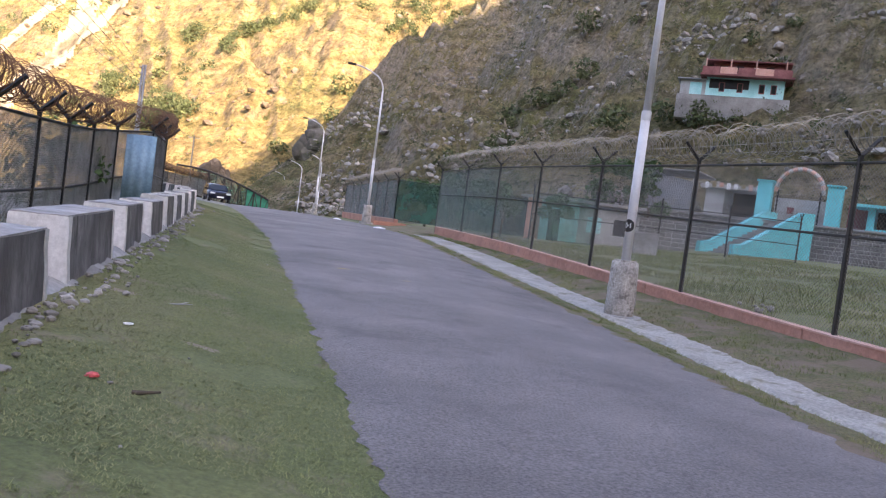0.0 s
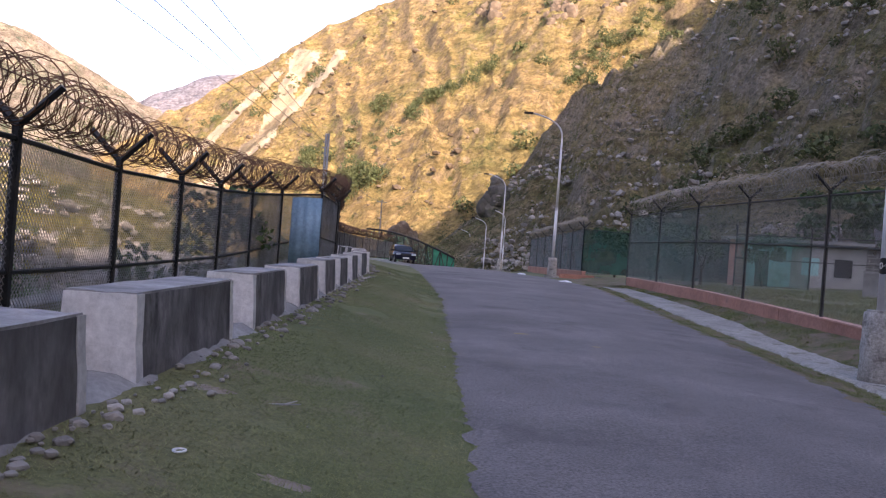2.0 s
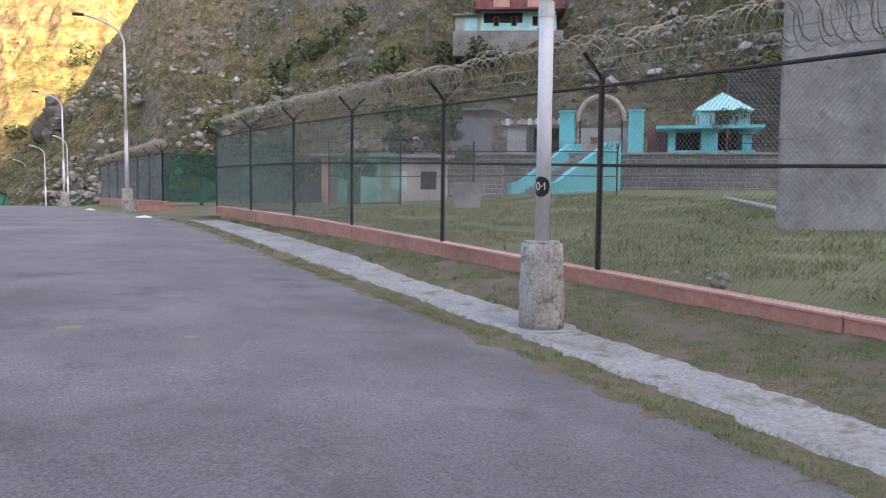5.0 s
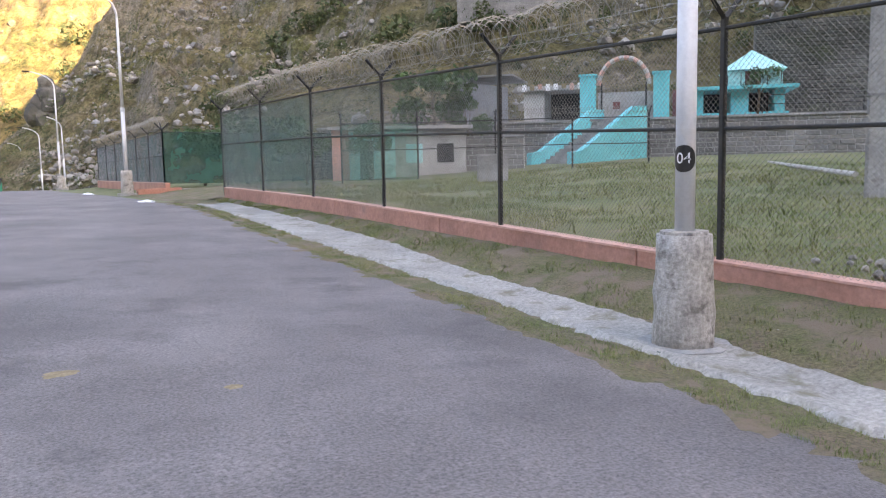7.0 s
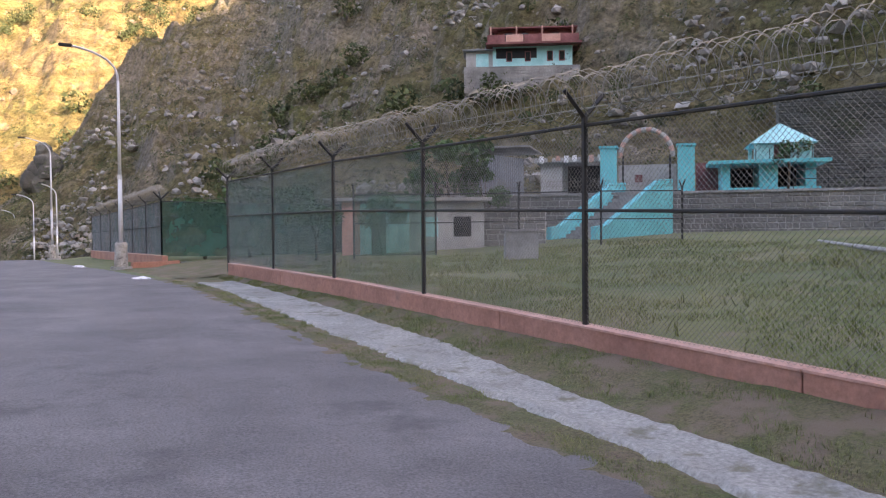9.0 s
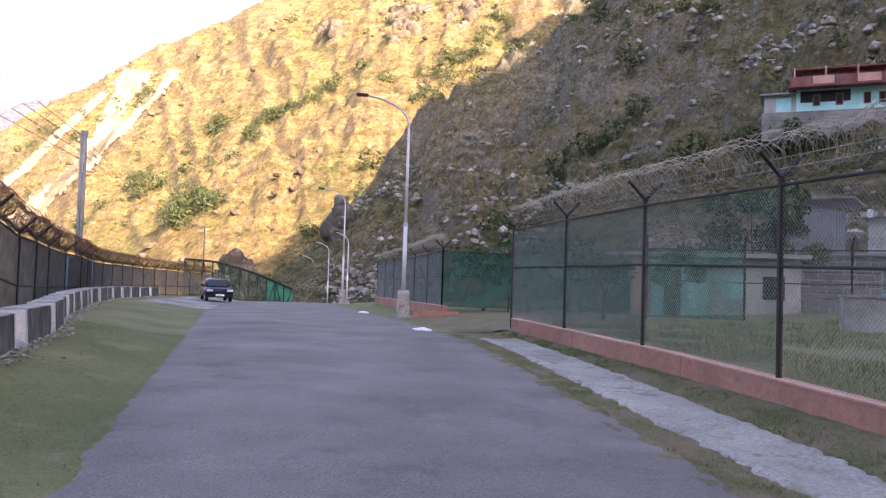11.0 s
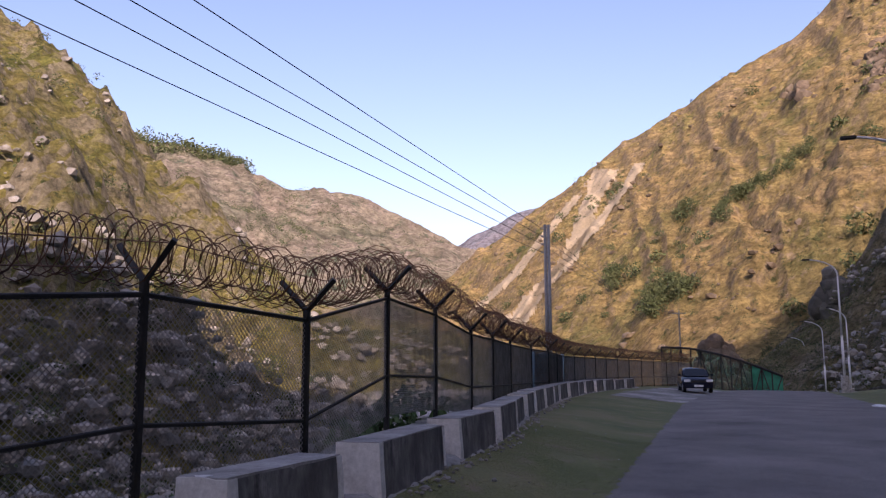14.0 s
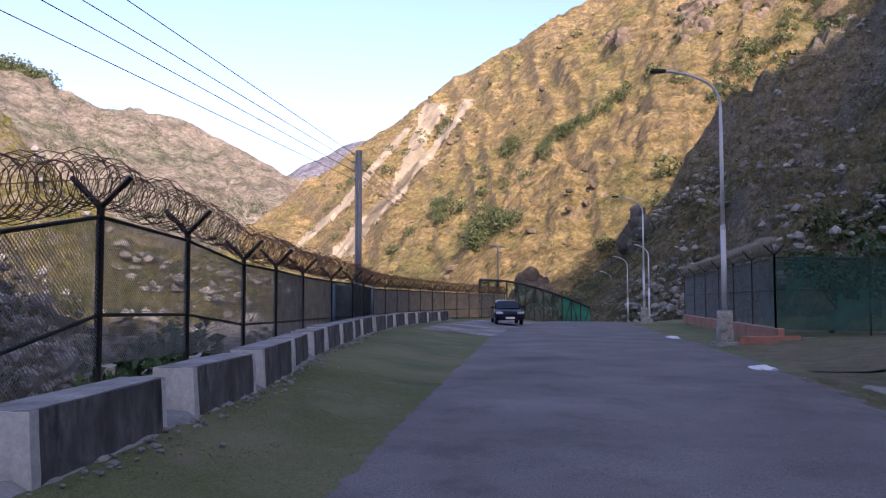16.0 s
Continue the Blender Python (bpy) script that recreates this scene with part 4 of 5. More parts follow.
# ---- street lamps ----
def street_lamp(x, y, z, height, ped, number=False, lean=0.0, reach=1.7):
    e = thing("street_lamp", (x, y, z), "galvanised street lamp with curved arm on a concrete pedestal" if ped > 0.5 else "galvanised street lamp with a curved arm beside the road", "street lamp", "street lamps", rz=lean)
    bm = bmesh.new()
    bmesh.ops.create_cone(bm, cap_ends=True, segments=24, radius1=0.27, radius2=0.235, depth=ped, matrix=Matrix.Translation((0, 0, ped / 2)))
    bmesh.ops.bevel(bm, geom=[ed for ed in bm.edges if all(v.co.z > ped - 0.01 for v in ed.verts)], offset=0.03, segments=2, affect="EDGES")
    bmesh.ops.subdivide_edges(bm, edges=bm.edges[:], cuts=5, use_grid_fill=True)
    for v in bm.verts:
        k = fbm(v.co.x * 6, v.co.y * 6 + y, v.co.z * 5)
        k += 0.7 * min(0, fbm(v.co.x * 14, v.co.y * 14 + y, v.co.z * 12))
        v.co += Vector((v.co.x, v.co.y, 0)) * 0.08 * k
    part("pedestal", bm, M["pedestal"], e, "chipped concrete pedestal", True)
    bm = bmesh.new()
    rod(bm, (0, 0, -0.15), (0, 0, 0.05), 0.42, 10)
    part("footing", bm, M["concrete"], e)
    bm = bmesh.new()
    rod(bm, (0, 0, ped - 0.05), (0, 0, ped + 2.6), 0.085, 16, 0.082)
    rod(bm, (0, 0, ped + 2.6), (0, 0, height - 0.6), 0.07, 14, 0.048)
    part("pole", bm, M["zinc"], e, smooth=True)
    bm = bmesh.new()
    rod(bm, (0, 0, ped + 2.52), (0, 0, ped + 2.68), 0.09, 14)
    part("collar", bm, M["zinc"], e)
    pts = [(0, 0, height - 0.65), (-0.02, 0, height - 0.35), (-0.14, 0, height - 0.05), (-0.38, 0, height + 0.2), (-0.8, 0, height + 0.42), (-1.25, 0, height + 0.56), (-reach, 0, height + 0.64)]
    P = np.array(pts)
    s = np.linspace(0, len(pts) - 1, 25)
    curve = np.stack([np.interp(s, range(len(pts)), P[:, k]) for k in range(3)], 1)
    curve[1:-1] = (curve[:-2] + curve[1:-1] * 2 + curve[2:]) / 4
    v, f = tube_path(curve, 0.045, 8)
    raw("arm", v, f, M["zinc"], e, True)
    bm = bmesh.new()
    box(bm, -reach - 0.45, -reach + 0.05, -0.09, 0.09, height + 0.58, height + 0.7, 0.03)
    part("lamp_head", bm, M["iron"], e, "dark lamp head")
    if number:
        tag = thing("number_tag", (0, 0, 0))
        bm = bmesh.new()
        a0 = math.radians(212)
        vs, fs = [], []
        for i in range(21):
            for j in range(21):
                u, w = (i - 10) / 10, (j - 10) / 10
                k = max(abs(u), abs(w))
                d = math.hypot(u, w) or 1
                u2, w2 = u * k / d, w * k / d
                a = a0 + u2 * 0.115 / 0.088
                vs.append((0.088 * math.cos(a), 0.088 * math.sin(a), ped + 0.62 + w2 * 0.115))
        fs = [(i * 21 + j, (i + 1) * 21 + j, (i + 1) * 21 + j + 1, i * 21 + j + 1) for i in range(20) for j in range(20)]
        bm.free()
        bpy.data.objects.remove(tag)
        disc = raw("number_disc", vs, fs, M["black"], e, True)
        cu = bpy.data.curves.new("digits", "FONT")
        cu.body, cu.size, cu.align_x, cu.align_y, cu.extrude = "04", 0.13, "CENTER", "CENTER", 0.001
        tmp = bpy.data.objects.new("digits", cu)
        scene.collection.objects.link(tmp)
        me = bpy.data.meshes.new_from_object(tmp.evaluated_get(bpy.context.evaluated_depsgraph_get()))
        bpy.data.objects.remove(tmp)
        for v in me.vertices:
            a = a0 + v.co.x / 0.088
            rr = 0.0895 + v.co.z
            v.co = Vector((rr * math.cos(a), rr * math.sin(a), ped + 0.62 + v.co.y))
        me.materials.clear()
        me.materials.append(M["white"])
        ob = new("digits", me)
        ob.parent = disc
    return e


street_lamp(4.6, 13.85, -0.02, 8.3, 1.04, True)
street_lamp(4.6, 46.0, 0.45, 8.1, 1.04)
street_lamp(4.25, 78.0, 0.0, 8.3, 1.04)
street_lamp(5.6, 92.0, -0.5, 6.3, 0.3, reach=1.0)
street_lamp(4.7, 112.0, -1.4, 7.0, 0.3)
street_lamp(3.6, 138.0, -3.0, 7.6, 0.3)
street_lamp(4.6, -18.0, -0.3, 8.3, 1.04)

# ---- power line ----
pole = thing("power_pole", (-8.8, 51.0, -0.3), "grey steel power pole with insulators beside the fence", "power pole")
bm = bmesh.new()
rod(bm, (-0.075, 0, 0), (-0.075, 0, 8.2), 0.075, 10, 0.065)
rod(bm, (0.075, 0, 0), (0.075, 0, 8.2), 0.075, 10, 0.065)
part("mast", bm, M["tin"], pole, smooth=True)
HUNG = [8.05, 7.7, 7.35, 7.0]
for z in HUNG:
    bm = bmesh.new()
    rod(bm, (-0.2, -0.12, z), (-0.2, -0.02, z), 0.05, 8)
    rod(bm, (-0.22, -0.16, z), (-0.1, -0.0, z), 0.02, 6)
    part("insulator", bm, M["plaster"], pole)
far_pole = thing("power_pole", (-9.5, 108.0, -3.0), "distant slender steel power pole", "power pole")
bm = bmesh.new()
rod(bm, (0, 0, 0), (0, 0, 10.5), 0.1, 8, 0.07)
rod(bm, (-0.7, 0, 10.2), (0.7, 0, 10.2), 0.05, 6)
part("mast", bm, M["tin"], far_pole)


def cable(a, b, sag, r=0.012):
    a, b = Vector(a), Vector(b)
    e = thing("power_cable", a, "thin dark overhead power cable", "cable", "overhead power cables")
    pts = [(b - a) * (k / 40) - Vector((0, 0, 4 * sag * (k / 40) * (1 - k / 40))) for k in range(41)]
    raw("strand", *tube_path(pts, r, 5), M["iron"], e, True)


for k, z in enumerate(HUNG):
    cable((-9.0, 50.9, -0.3 + z), ((-9.0, -11.0, -13.0, -15.0)[k], -8.0, (9.6, 9.7, 10.1, 9.9)[k]), 0.12)
    cable((-9.0, 51.1, -0.3 + z), (-10.1 + 0.45 * k, 108.0, 7.25), 0.8, 0.009)
cable((70, 60, 62), (20, 210, 66), 6, 0.05)


# ---- parked car ----
def parked_car(x, y, z, rz):
    e = thing("car", (x, y, z), "dark blue compact car parked on the gravel lay-by", "car", rz=rz)

    def hull(name, prof, w0, w1, zs, mat, label="", bev=0.05):
        bm = bmesh.new()
        n = len(prof)
        rows = []
        for sx in (-1, 1):
            rows.append([bm.verts.new((sx * np.interp(pz, zs, (w0, w1)), py, pz)) for py, pz in prof])
        for i in range(n):
            bm.faces.new((rows[0][i], rows[0][(i + 1) % n], rows[1][(i + 1) % n], rows[1][i]))
        bm.faces.new(rows[0])
        bm.faces.new(rows[1][::-1])
        bmesh.ops.bevel(bm, geom=bm.edges[:], offset=bev, segments=3, affect="EDGES")
        return part(name, bm, mat, e, label, True)

    hull("body", [(-1.95, 0.3), (-1.98, 0.55), (-1.9, 0.78), (-0.85, 0.95), (1.85, 0.98), (1.95, 0.6), (1.9, 0.3)], 0.84, 0.78, (0.3, 1.0), M["car_paint"], bev=0.07)
    hull("cabin", [(-0.95, 0.92), (-0.3, 1.4), (0.2, 1.48), (1.35, 1.45), (1.82, 0.95)], 0.77, 0.6, (0.92, 1.48), M["car_paint"], bev=0.06)

    def quad(name, pts, mat, parent, label="", thick=0.012):
        bm = bmesh.new()
        bm.faces.new([bm.verts.new(p) for p in pts])
        r = bmesh.ops.extrude_face_region(bm, geom=bm.faces[:])
        nrm = (Vector(pts[1]) - Vector(pts[0])).cross(Vector(pts[2]) - Vector(pts[0])).normalized()
        bmesh.ops.translate(bm, verts=[v for v in r["geom"] if isinstance(v, bmesh.types.BMVert)], vec=nrm * thick)
        return part(name, bm, mat, parent, label)

    quad("windscreen", [(-0.66, -0.93, 0.97), (0.66, -0.93, 0.97), (0.56, -0.36, 1.38), (-0.56, -0.36, 1.38)], M["glass"], e, thick=0.02)
    for s in (-1, 1):
        quad("side_window", [(s * 0.785, -0.7, 1.0), (s * 0.785, 0.4, 1.02), (s * 0.68, 0.35, 1.38), (s * 0.69, -0.2, 1.36)][::s], M["glass"], e, thick=0.015)
        quad("side_window", [(s * 0.785, 0.48, 1.02), (s * 0.785, 1.5, 1.03), (s * 0.69, 1.25, 1.37), (s * 0.68, 0.45, 1.38)][::s], M["glass"], e, thick=0.015)
        bm = bmesh.new()
        box(bm, s * 0.62 - 0.19, s * 0.62 + 0.19, -1.99, -1.86, 0.66, 0.8, 0.03)
        part("headlight", bm, M["headlight"], e, "clear headlamp")
        bm = bmesh.new()
        box(bm, s * 0.93 - 0.1, s * 0.93 + 0.1, -0.72, -0.58, 0.98, 1.1, 0.03)
        part("wing_mirror", bm, M["car_paint"], e)
        for wy in (-1.22, 1.22):
            wheel = new("wheel")
            wheel.parent = e
            wheel.location = (s * 0.74, wy, 0.31)
            bm = bmesh.new()
            bmesh.ops.create_cone(bm, cap_ends=True, segments=24, radius1=0.31, radius2=0.31, depth=0.19, matrix=Matrix.Rotation(math.pi / 2, 4, "Y"))
            bmesh.ops.bevel(bm, geom=[ed for ed in bm.edges if ed.calc_length() < 0.1], offset=0.03, segments=2, affect="EDGES")
            part("tyre", bm, M["rubber"], wheel, smooth=True)
            bm = bmesh.new()
            bmesh.ops.create_cone(bm, cap_ends=True, segments=16, radius1=0.2, radius2=0.2, depth=0.205, matrix=Matrix.Rotation(math.pi / 2, 4, "Y"))
            part("rim", bm, M["tin"], wheel)
    bm = bmesh.new()
    box(bm, -0.4, 0.4, -2.0, -1.9, 0.62, 0.76, 0.02)
    part("grille", bm, M["black"], e)
    bm = bmesh.new()
    box(bm, -0.8, 0.8, -2.04, -1.85, 0.3, 0.52, 0.05)
    part("bumper", bm, M["car_paint"], e)
    bm = bmesh.new()
    box(bm, -0.26, 0.26, -2.065, -2.03, 0.38, 0.5, 0.008)
    part("number_plate", bm, M["white"], e, "white number plate")


parked_car(-4.55, 68.5, float(ground_z(-4.55, 68.5)) + 0.03, 12)

# ---- green truss railing of the bridge beyond the car ----
bridge = thing("bridge_railing", (-10.5, 100.0, -1.0), "curved green truss railing of a bridge beyond the car", "bridge railing")
n = 12


def truss(k):
    t = k / n
    x, y = 11.0 * t, 2.0 * t
    return Vector((x, y, -0.3 - 0.6 * t)), Vector((x, y, 4.4 - 0.4 * t - 3.4 * max(t - 0.2, 0) ** 1.5))


for k in range(n):
    (a0, a1), (b0, b1) = truss(k), truss(k + 1)
    for nm, p, q, r in (("top_chord", a1, b1, 0.11), ("bottom_chord", a0, b0, 0.1), ("upright", a0, a1, 0.07), ("brace", a0 if k % 2 else a1, b1 if k % 2 else b0, 0.05)):
        bm = bmesh.new()
        rod(bm, p, q, r, 6)
        part(nm, bm, M["iron"], bridge)
    vs = [tuple(a0 + Vector((0, 0.1, 0))), tuple(b0 + Vector((0, 0.1, 0))), tuple(b1 + Vector((0, 0.1, -0.1))), tuple(a1 + Vector((0, 0.1, -0.1)))]
    raw("mesh_panel", vs, [(0, 1, 2, 3)], M["greensheet"] if k > 8 else M["net"], bridge)
crag = []
for i in range(170):
    x = -7.5 + 2.4 * float(rng_b.normal())
    h = 9.0 * math.exp(-((x + 7.5) / 3.4) ** 2) * (i / 170)
    crag.append((stone_verts(rng_b, (x, 132 + 1.0 * h * 0.5 + 1.5 * rng_b.random(), -4 + h), 0.6 + 0.9 * rng_b.random(), 1.2), ico_f))
brow = []
for a, e, r in ((3.35, 5.3, 1.3), (3.3, 4.5, 1.5), (3.0, 3.9, 1.7), (2.6, 3.35, 1.6), (3.2, 3.2, 2.2), (3.7, 4.2, 2.2)):
    c = (CX + 138 * math.sin(radians(a)), CY + 138 * math.cos(radians(a)), 1.8 + 138 * math.tan(radians(e)))
    brow.append((stone_verts(rng_b, c, r, 1.25), ico_f))
tagged(raw("overhanging_rock", *merge(brow), M["darkstone"]), "dark overhanging rock on the edge of the stony hillside", "rocks", kind="stuff")
tagged(raw("rock_outcrop", *merge(crag), M["redrock"]), "pinkish grey rock outcrop at the road bend", "rocks", kind="stuff")


# ---- compound: shrine terrace, outbuildings, pier, hillside house ----
def bx(name, parent, mat, x0, x1, y0, y1, z0, z1, label="", bevel=0.02, taper=0.0):
    bm = bmesh.new()
    box(bm, x0, x1, y0, y1, z0, z1, bevel, taper)
    return part(name, bm, mat, parent, label)


def stone_courses(name, parent, x0, x1, z0, z1, y, seed, course=0.26, mat="stonewall"):
    """Rough coursed stones set proud of a wall face."""
    rng = random.Random(seed)
    vs, fs = [], []
    z = z0
    while z < z1 - 0.05:
        h = min(course * rng.uniform(0.8, 1.2), z1 - z)
        x = x0
        while x < x1 - 0.08:
            w = min(rng.uniform(0.3, 0.75), x1 - x)
            d = rng.uniform(0.02, 0.08)
            o = len(vs)
            g = 0.018
            a, b, c, e = x + g, x + w - g, z + g, z + h - g
            for yy, k in ((y, 0.0), (y - d, 0.02)):
                vs += [(a + k, yy, c + k), (b - k, yy, c + k * rng.uniform(0, 2)), (b - k, yy, e - k * rng.uniform(0, 2)), (a + k, yy, e - k)]
            fs += [(o + 4, o + 5, o + 6, o + 7), (o, o + 1, o + 5, o + 4), (o + 1, o + 2, o + 6, o + 5), (o + 2, o + 3, o + 7, o + 6), (o + 3, o, o + 4, o + 7)]
            x += w
        z += h
    ob = raw(name, vs, fs, M[mat], parent)
    return tagged(ob, kind="stuff")


AT = (29.9, 39.9, 0.0)
terrace = thing("terrace_wall", AT, "coursed grey stone retaining wall of the shrine terrace", "retaining wall", rz=-45)
bx("core", terrace, M["plaster"], -20, 22, 1.6, 12, -1.0, 3.62)
stone_courses("stone_course", terrace, -20, 22, 0.4, 3.6, 1.6, 1)
bx("coping", terrace, M["concrete"], -20, 22, 1.45, 1.95, 3.622, 3.75)
bx("ledge", terrace, M["concrete"], 3.0, 12, 1.2, 1.5, 1.3, 1.45)
upper = thing("tall_stone_wall", AT, "tall dark coursed stone retaining wall behind the shrine", "retaining wall", rz=-45)
bx("core", upper, M["darkstone"], 5.5, 26, 9.0, 10.2, 3.7, 9.6)
stone_courses("stone_course", upper, 5.5, 26, 3.7, 9.6, 9.0, 2, 0.22, "darkstone")

rail_e = thing("terrace_railing", AT, "thin dark iron railing along the terrace edge", "railing", rz=-45)
for k in range(9):
    x = 5.2 + k * 1.6
    bm = bmesh.new()
    rod(bm, (x, 1.7, 3.74), (x, 1.7, 4.75), 0.03, 6)
    part("baluster", bm, M["iron"], rail_e)
for z in (4.25, 4.72):
    bm = bmesh.new()
    rod(bm, (5.2, 1.7, z), (18.0, 1.7, z), 0.025, 6)
    part("rail", bm, M["iron"], rail_e)

gate = thing("shrine_gate", AT, "turquoise shrine gateway with a painted arch", "gateway", rz=-45)
for x in (-3.85, 0.1):
    bx("pillar", gate, M["turq"], x - 0.42, x + 0.42, 1.9, 2.7, 3.76, 6.1, bevel=0.03)
    bx("pillar_cap", gate, M["turq"], x - 0.5, x + 0.5, 1.82, 2.78, 6.1, 6.22)
for k in range(16):
    a0, a1 = math.pi * k / 16, math.pi * (k + 1) / 16
    bm = bmesh.new()
    c = Vector((-1.9, 2.2, 5.6))
    rod(bm, c + Vector((1.35 * math.cos(a0), 0, 1.45 * math.sin(a0))), c + Vector((1.35 * math.cos(a1), 0, 1.45 * math.sin(a1))), 0.13, 8)
    part("arch_segment", bm, M["pink"] if k % 2 else M["plaster"], gate)
for x in (-3.1, -0.7):
    bm = bmesh.new()
    rod(bm, (x, 2.2, 3.74), (x, 2.2, 5.7), 0.05, 8)
    part("arch_post", bm, M["iron"], gate)
bx("notice_panel", gate, M["maroon"], -2.5, -2.1, 2.4, 2.44, 4.3, 4.7, "small red panel")
bx("back_wall", gate, M["plaster"], -3.4, -0.35, 3.4, 3.6, 3.7, 5.3)

stair = thing("shrine_stairs", (AT[0] - 0.6, AT[1] + 2.3, 0.0), "stone steps between sloping turquoise side walls", "stairs", rz=-45 - 42)
for k in range(13):
    bx("step", stair, M["concrete"], -1.35, 1.35, -4.4 + 0.32 * k, -4.4 + 0.32 * (k + 1), 0.6, 1.25 + 0.18 * (k + 1), bevel=0.01)
for s in (-1, 1):
    bm = bmesh.new()
    prof = [(-5.0, 0.8), (-5.0, 1.95), (-4.3, 2.0), (-0.7, 4.25), (0.2, 4.3), (0.2, 0.8)]
    lo = [bm.verts.new((s * 1.38 + s * 0.0, y, z)) for y, z in prof]
    hi = [bm.verts.new((s * 1.38 + s * 0.42, y, z)) for y, z in prof]
    bm.faces.new(lo)
    bm.faces.new(hi[::-1])
    for i in range(6):
        bm.faces.new((lo[i], lo[(i + 1) % 6], hi[(i + 1) % 6], hi[i]))
    bmesh.ops.bevel(bm, geom=bm.edges[:], offset=0.03, segments=2, affect="EDGES")
    part("side_wall", bm, M["turq"], stair, "turquoise painted side wall")

shrine = thing("shrine", AT, "small turquoise shrine with a pale pyramid roof", "shrine", rz=-45)
bx("base", shrine, M["turq"], 1.9, 6.6, 2.4, 6.5, 3.72, 3.9)
bx("wall_panel", shrine, M["turq"], 1.9, 2.3, 2.6, 6.2, 3.9, 5.1)
bx("wall_panel", shrine, M["turq"], 3.7, 4.6, 2.6, 6.2, 3.9, 5.1)
bx("wall_panel", shrine, M["turq"], 5.9, 6.4, 2.6, 6.2, 3.9, 5.1)
# back of the recess, its shade painted as near-black
bx("back_wall", shrine, M["opening_shade"], 2.3, 6.0, 5.4, 5.6, 3.9, 5.1)
bx("roof_slab", shrine, M["turq"], 1.2, 7.0, 1.9, 6.8, 5.1, 5.28)
for x in (3.55, 6.15):
    for y in (2.6, 5.4):
        bx("pavilion_post", shrine, M["pale_turq"], x - 0.1, x + 0.1, y - 0.1, y + 0.1, 5.28, 6.15)
bx("pavilion_wall", shrine, M["pale_turq"], 3.5, 4.4, 2.65, 2.75, 5.28, 6.1)
bx("pavilion_wall", shrine, M["pale_turq"], 5.2, 6.2, 2.65, 2.75, 5.28, 6.1)
bx("niche", shrine, M["maroon"], 4.4, 5.2, 2.9, 3.0, 5.28, 6.1)
bm = bmesh.new()
bmesh.ops.create_cone(bm, cap_ends=True, segments=4, radius1=2.3, radius2=0.06, depth=1.15, matrix=Matrix.Translation((4.85, 4.0, 6.72)) @ Matrix.Rotation(math.pi / 4, 4, "Z"))
part("pyramid_roof", bm, M["pale_turq"], shrine, "pale pyramid roof")
bx("red_wall", shrine, M["maroon"], 0.7, 1.85, 4.6, 4.8, 3.72, 5.4, "red brick wall")
for k in range(5):
    bm = bmesh.new()
    rod(bm, (3.5 + 0.66 * k, 2.2, 5.28), (3.5 + 0.66 * k, 2.2, 5.85), 0.025, 6)
    part("railing_bar", bm, M["iron"], shrine)

shelter = thing("shelter", AT, "plastered shelter with a dark doorway and flag-hung eave", "shelter", rz=-45)
bx("side_wall", shelter, M["plaster"], -7.6, -6.4, 3.0, 6.5, 3.76, 5.5)
# shade within the shelter is put into this wall's colour
bx("back_wall", shelter, M["opening_shade"], -6.4, -4.4, 5.8, 6.0, 3.76, 5.5)
bx("roof_slab", shelter, M["plaster"], -7.9, -4.2, 2.6, 6.8, 5.5, 5.75)
for k in range(8):
    bx("flag", shelter, M[("white", "yellow", "pink", "white")[k % 4]], -7.6 + 0.45 * k, -7.35 + 0.45 * k, 2.52, 2.55, 5.45 + 0.06 * (k % 3), 5.85)

shed = thing("tin_shed", AT, "grey corrugated tin shed on the terrace", "shed", rz=-45)
vs, fs = [], []
for k in range(121):
    x = -11.6 + 0.025 * k
    yy = 3.4 + 0.03 * math.sin(k * 1.3)
    vs += [(x, yy, 3.72), (x, yy, 6.3 - 0.004 * k)]
fs = [(2 * k, 2 * k + 2, 2 * k + 3, 2 * k + 1) for k in range(120)]
raw("front_sheet", vs, fs, M["tin"], shed, True)
bx("side_sheet", shed, M["tin"], -11.62, -11.5, 3.4, 7.5, 3.72, 6.5)
bx("roof_sheet", shed, M["concrete"], -11.9, -8.2, 3.0, 8.0, 6.45, 6.55)

outb = thing("outbuilding", (13.6, 44.6, float(ground_z(13.6, 44.6)) - 0.1), "low outbuilding with faded pink and grey-green walls", "outbuilding", rz=-24)
bx("wall", outb, M["pink"], 0, 0.8, 0, 3, 0, 2.5)
bx("wall", outb, M["pale_turq"], 0.8, 3.0, 0.15, 3, 0, 2.4)
# flat near-black panel on the wall, standing for shade in the doorway
bx("doorway", outb, M["opening_shade"], 1.3, 1.95, 0.1, 0.16, 0, 2.0)
bx("wall", outb, M["plaster"], 3.0, 6.4, 0.1, 3, 0, 2.4)
for x in (3.5, 5.0):
    bx("window", outb, M["pale_turq"] if x < 4 else M["glass"], x, x + 0.8, 0.05, 0.12, 0.9, 1.8)
bx("roof_slab", outb, M["plaster"], -0.2, 6.7, -0.3, 3.3, 2.5, 2.66)
garden_wall = thing("yard_wall", (18.5, 43.5, 0.6), "long low stone yard wall with a pink base", "wall", rz=-40)
bx("core", garden_wall, M["plaster"], 0, 4.4, 0.2, 0.5, 0, 2.2)
stone_courses("stone_course", garden_wall, 0, 4.4, 0.5, 2.2, 0.2, 5)
bx("base_band", garden_wall, M["pink"], -1, 7.5, -0.3, 0.15, 0, 0.4, "pink base")
cube = thing("concrete_tank", (15.6, 33.8, float(ground_z(15.6, 33.8)) - 0.03), "pale weathered concrete inspection box on the grass", "concrete box", rz=-30)
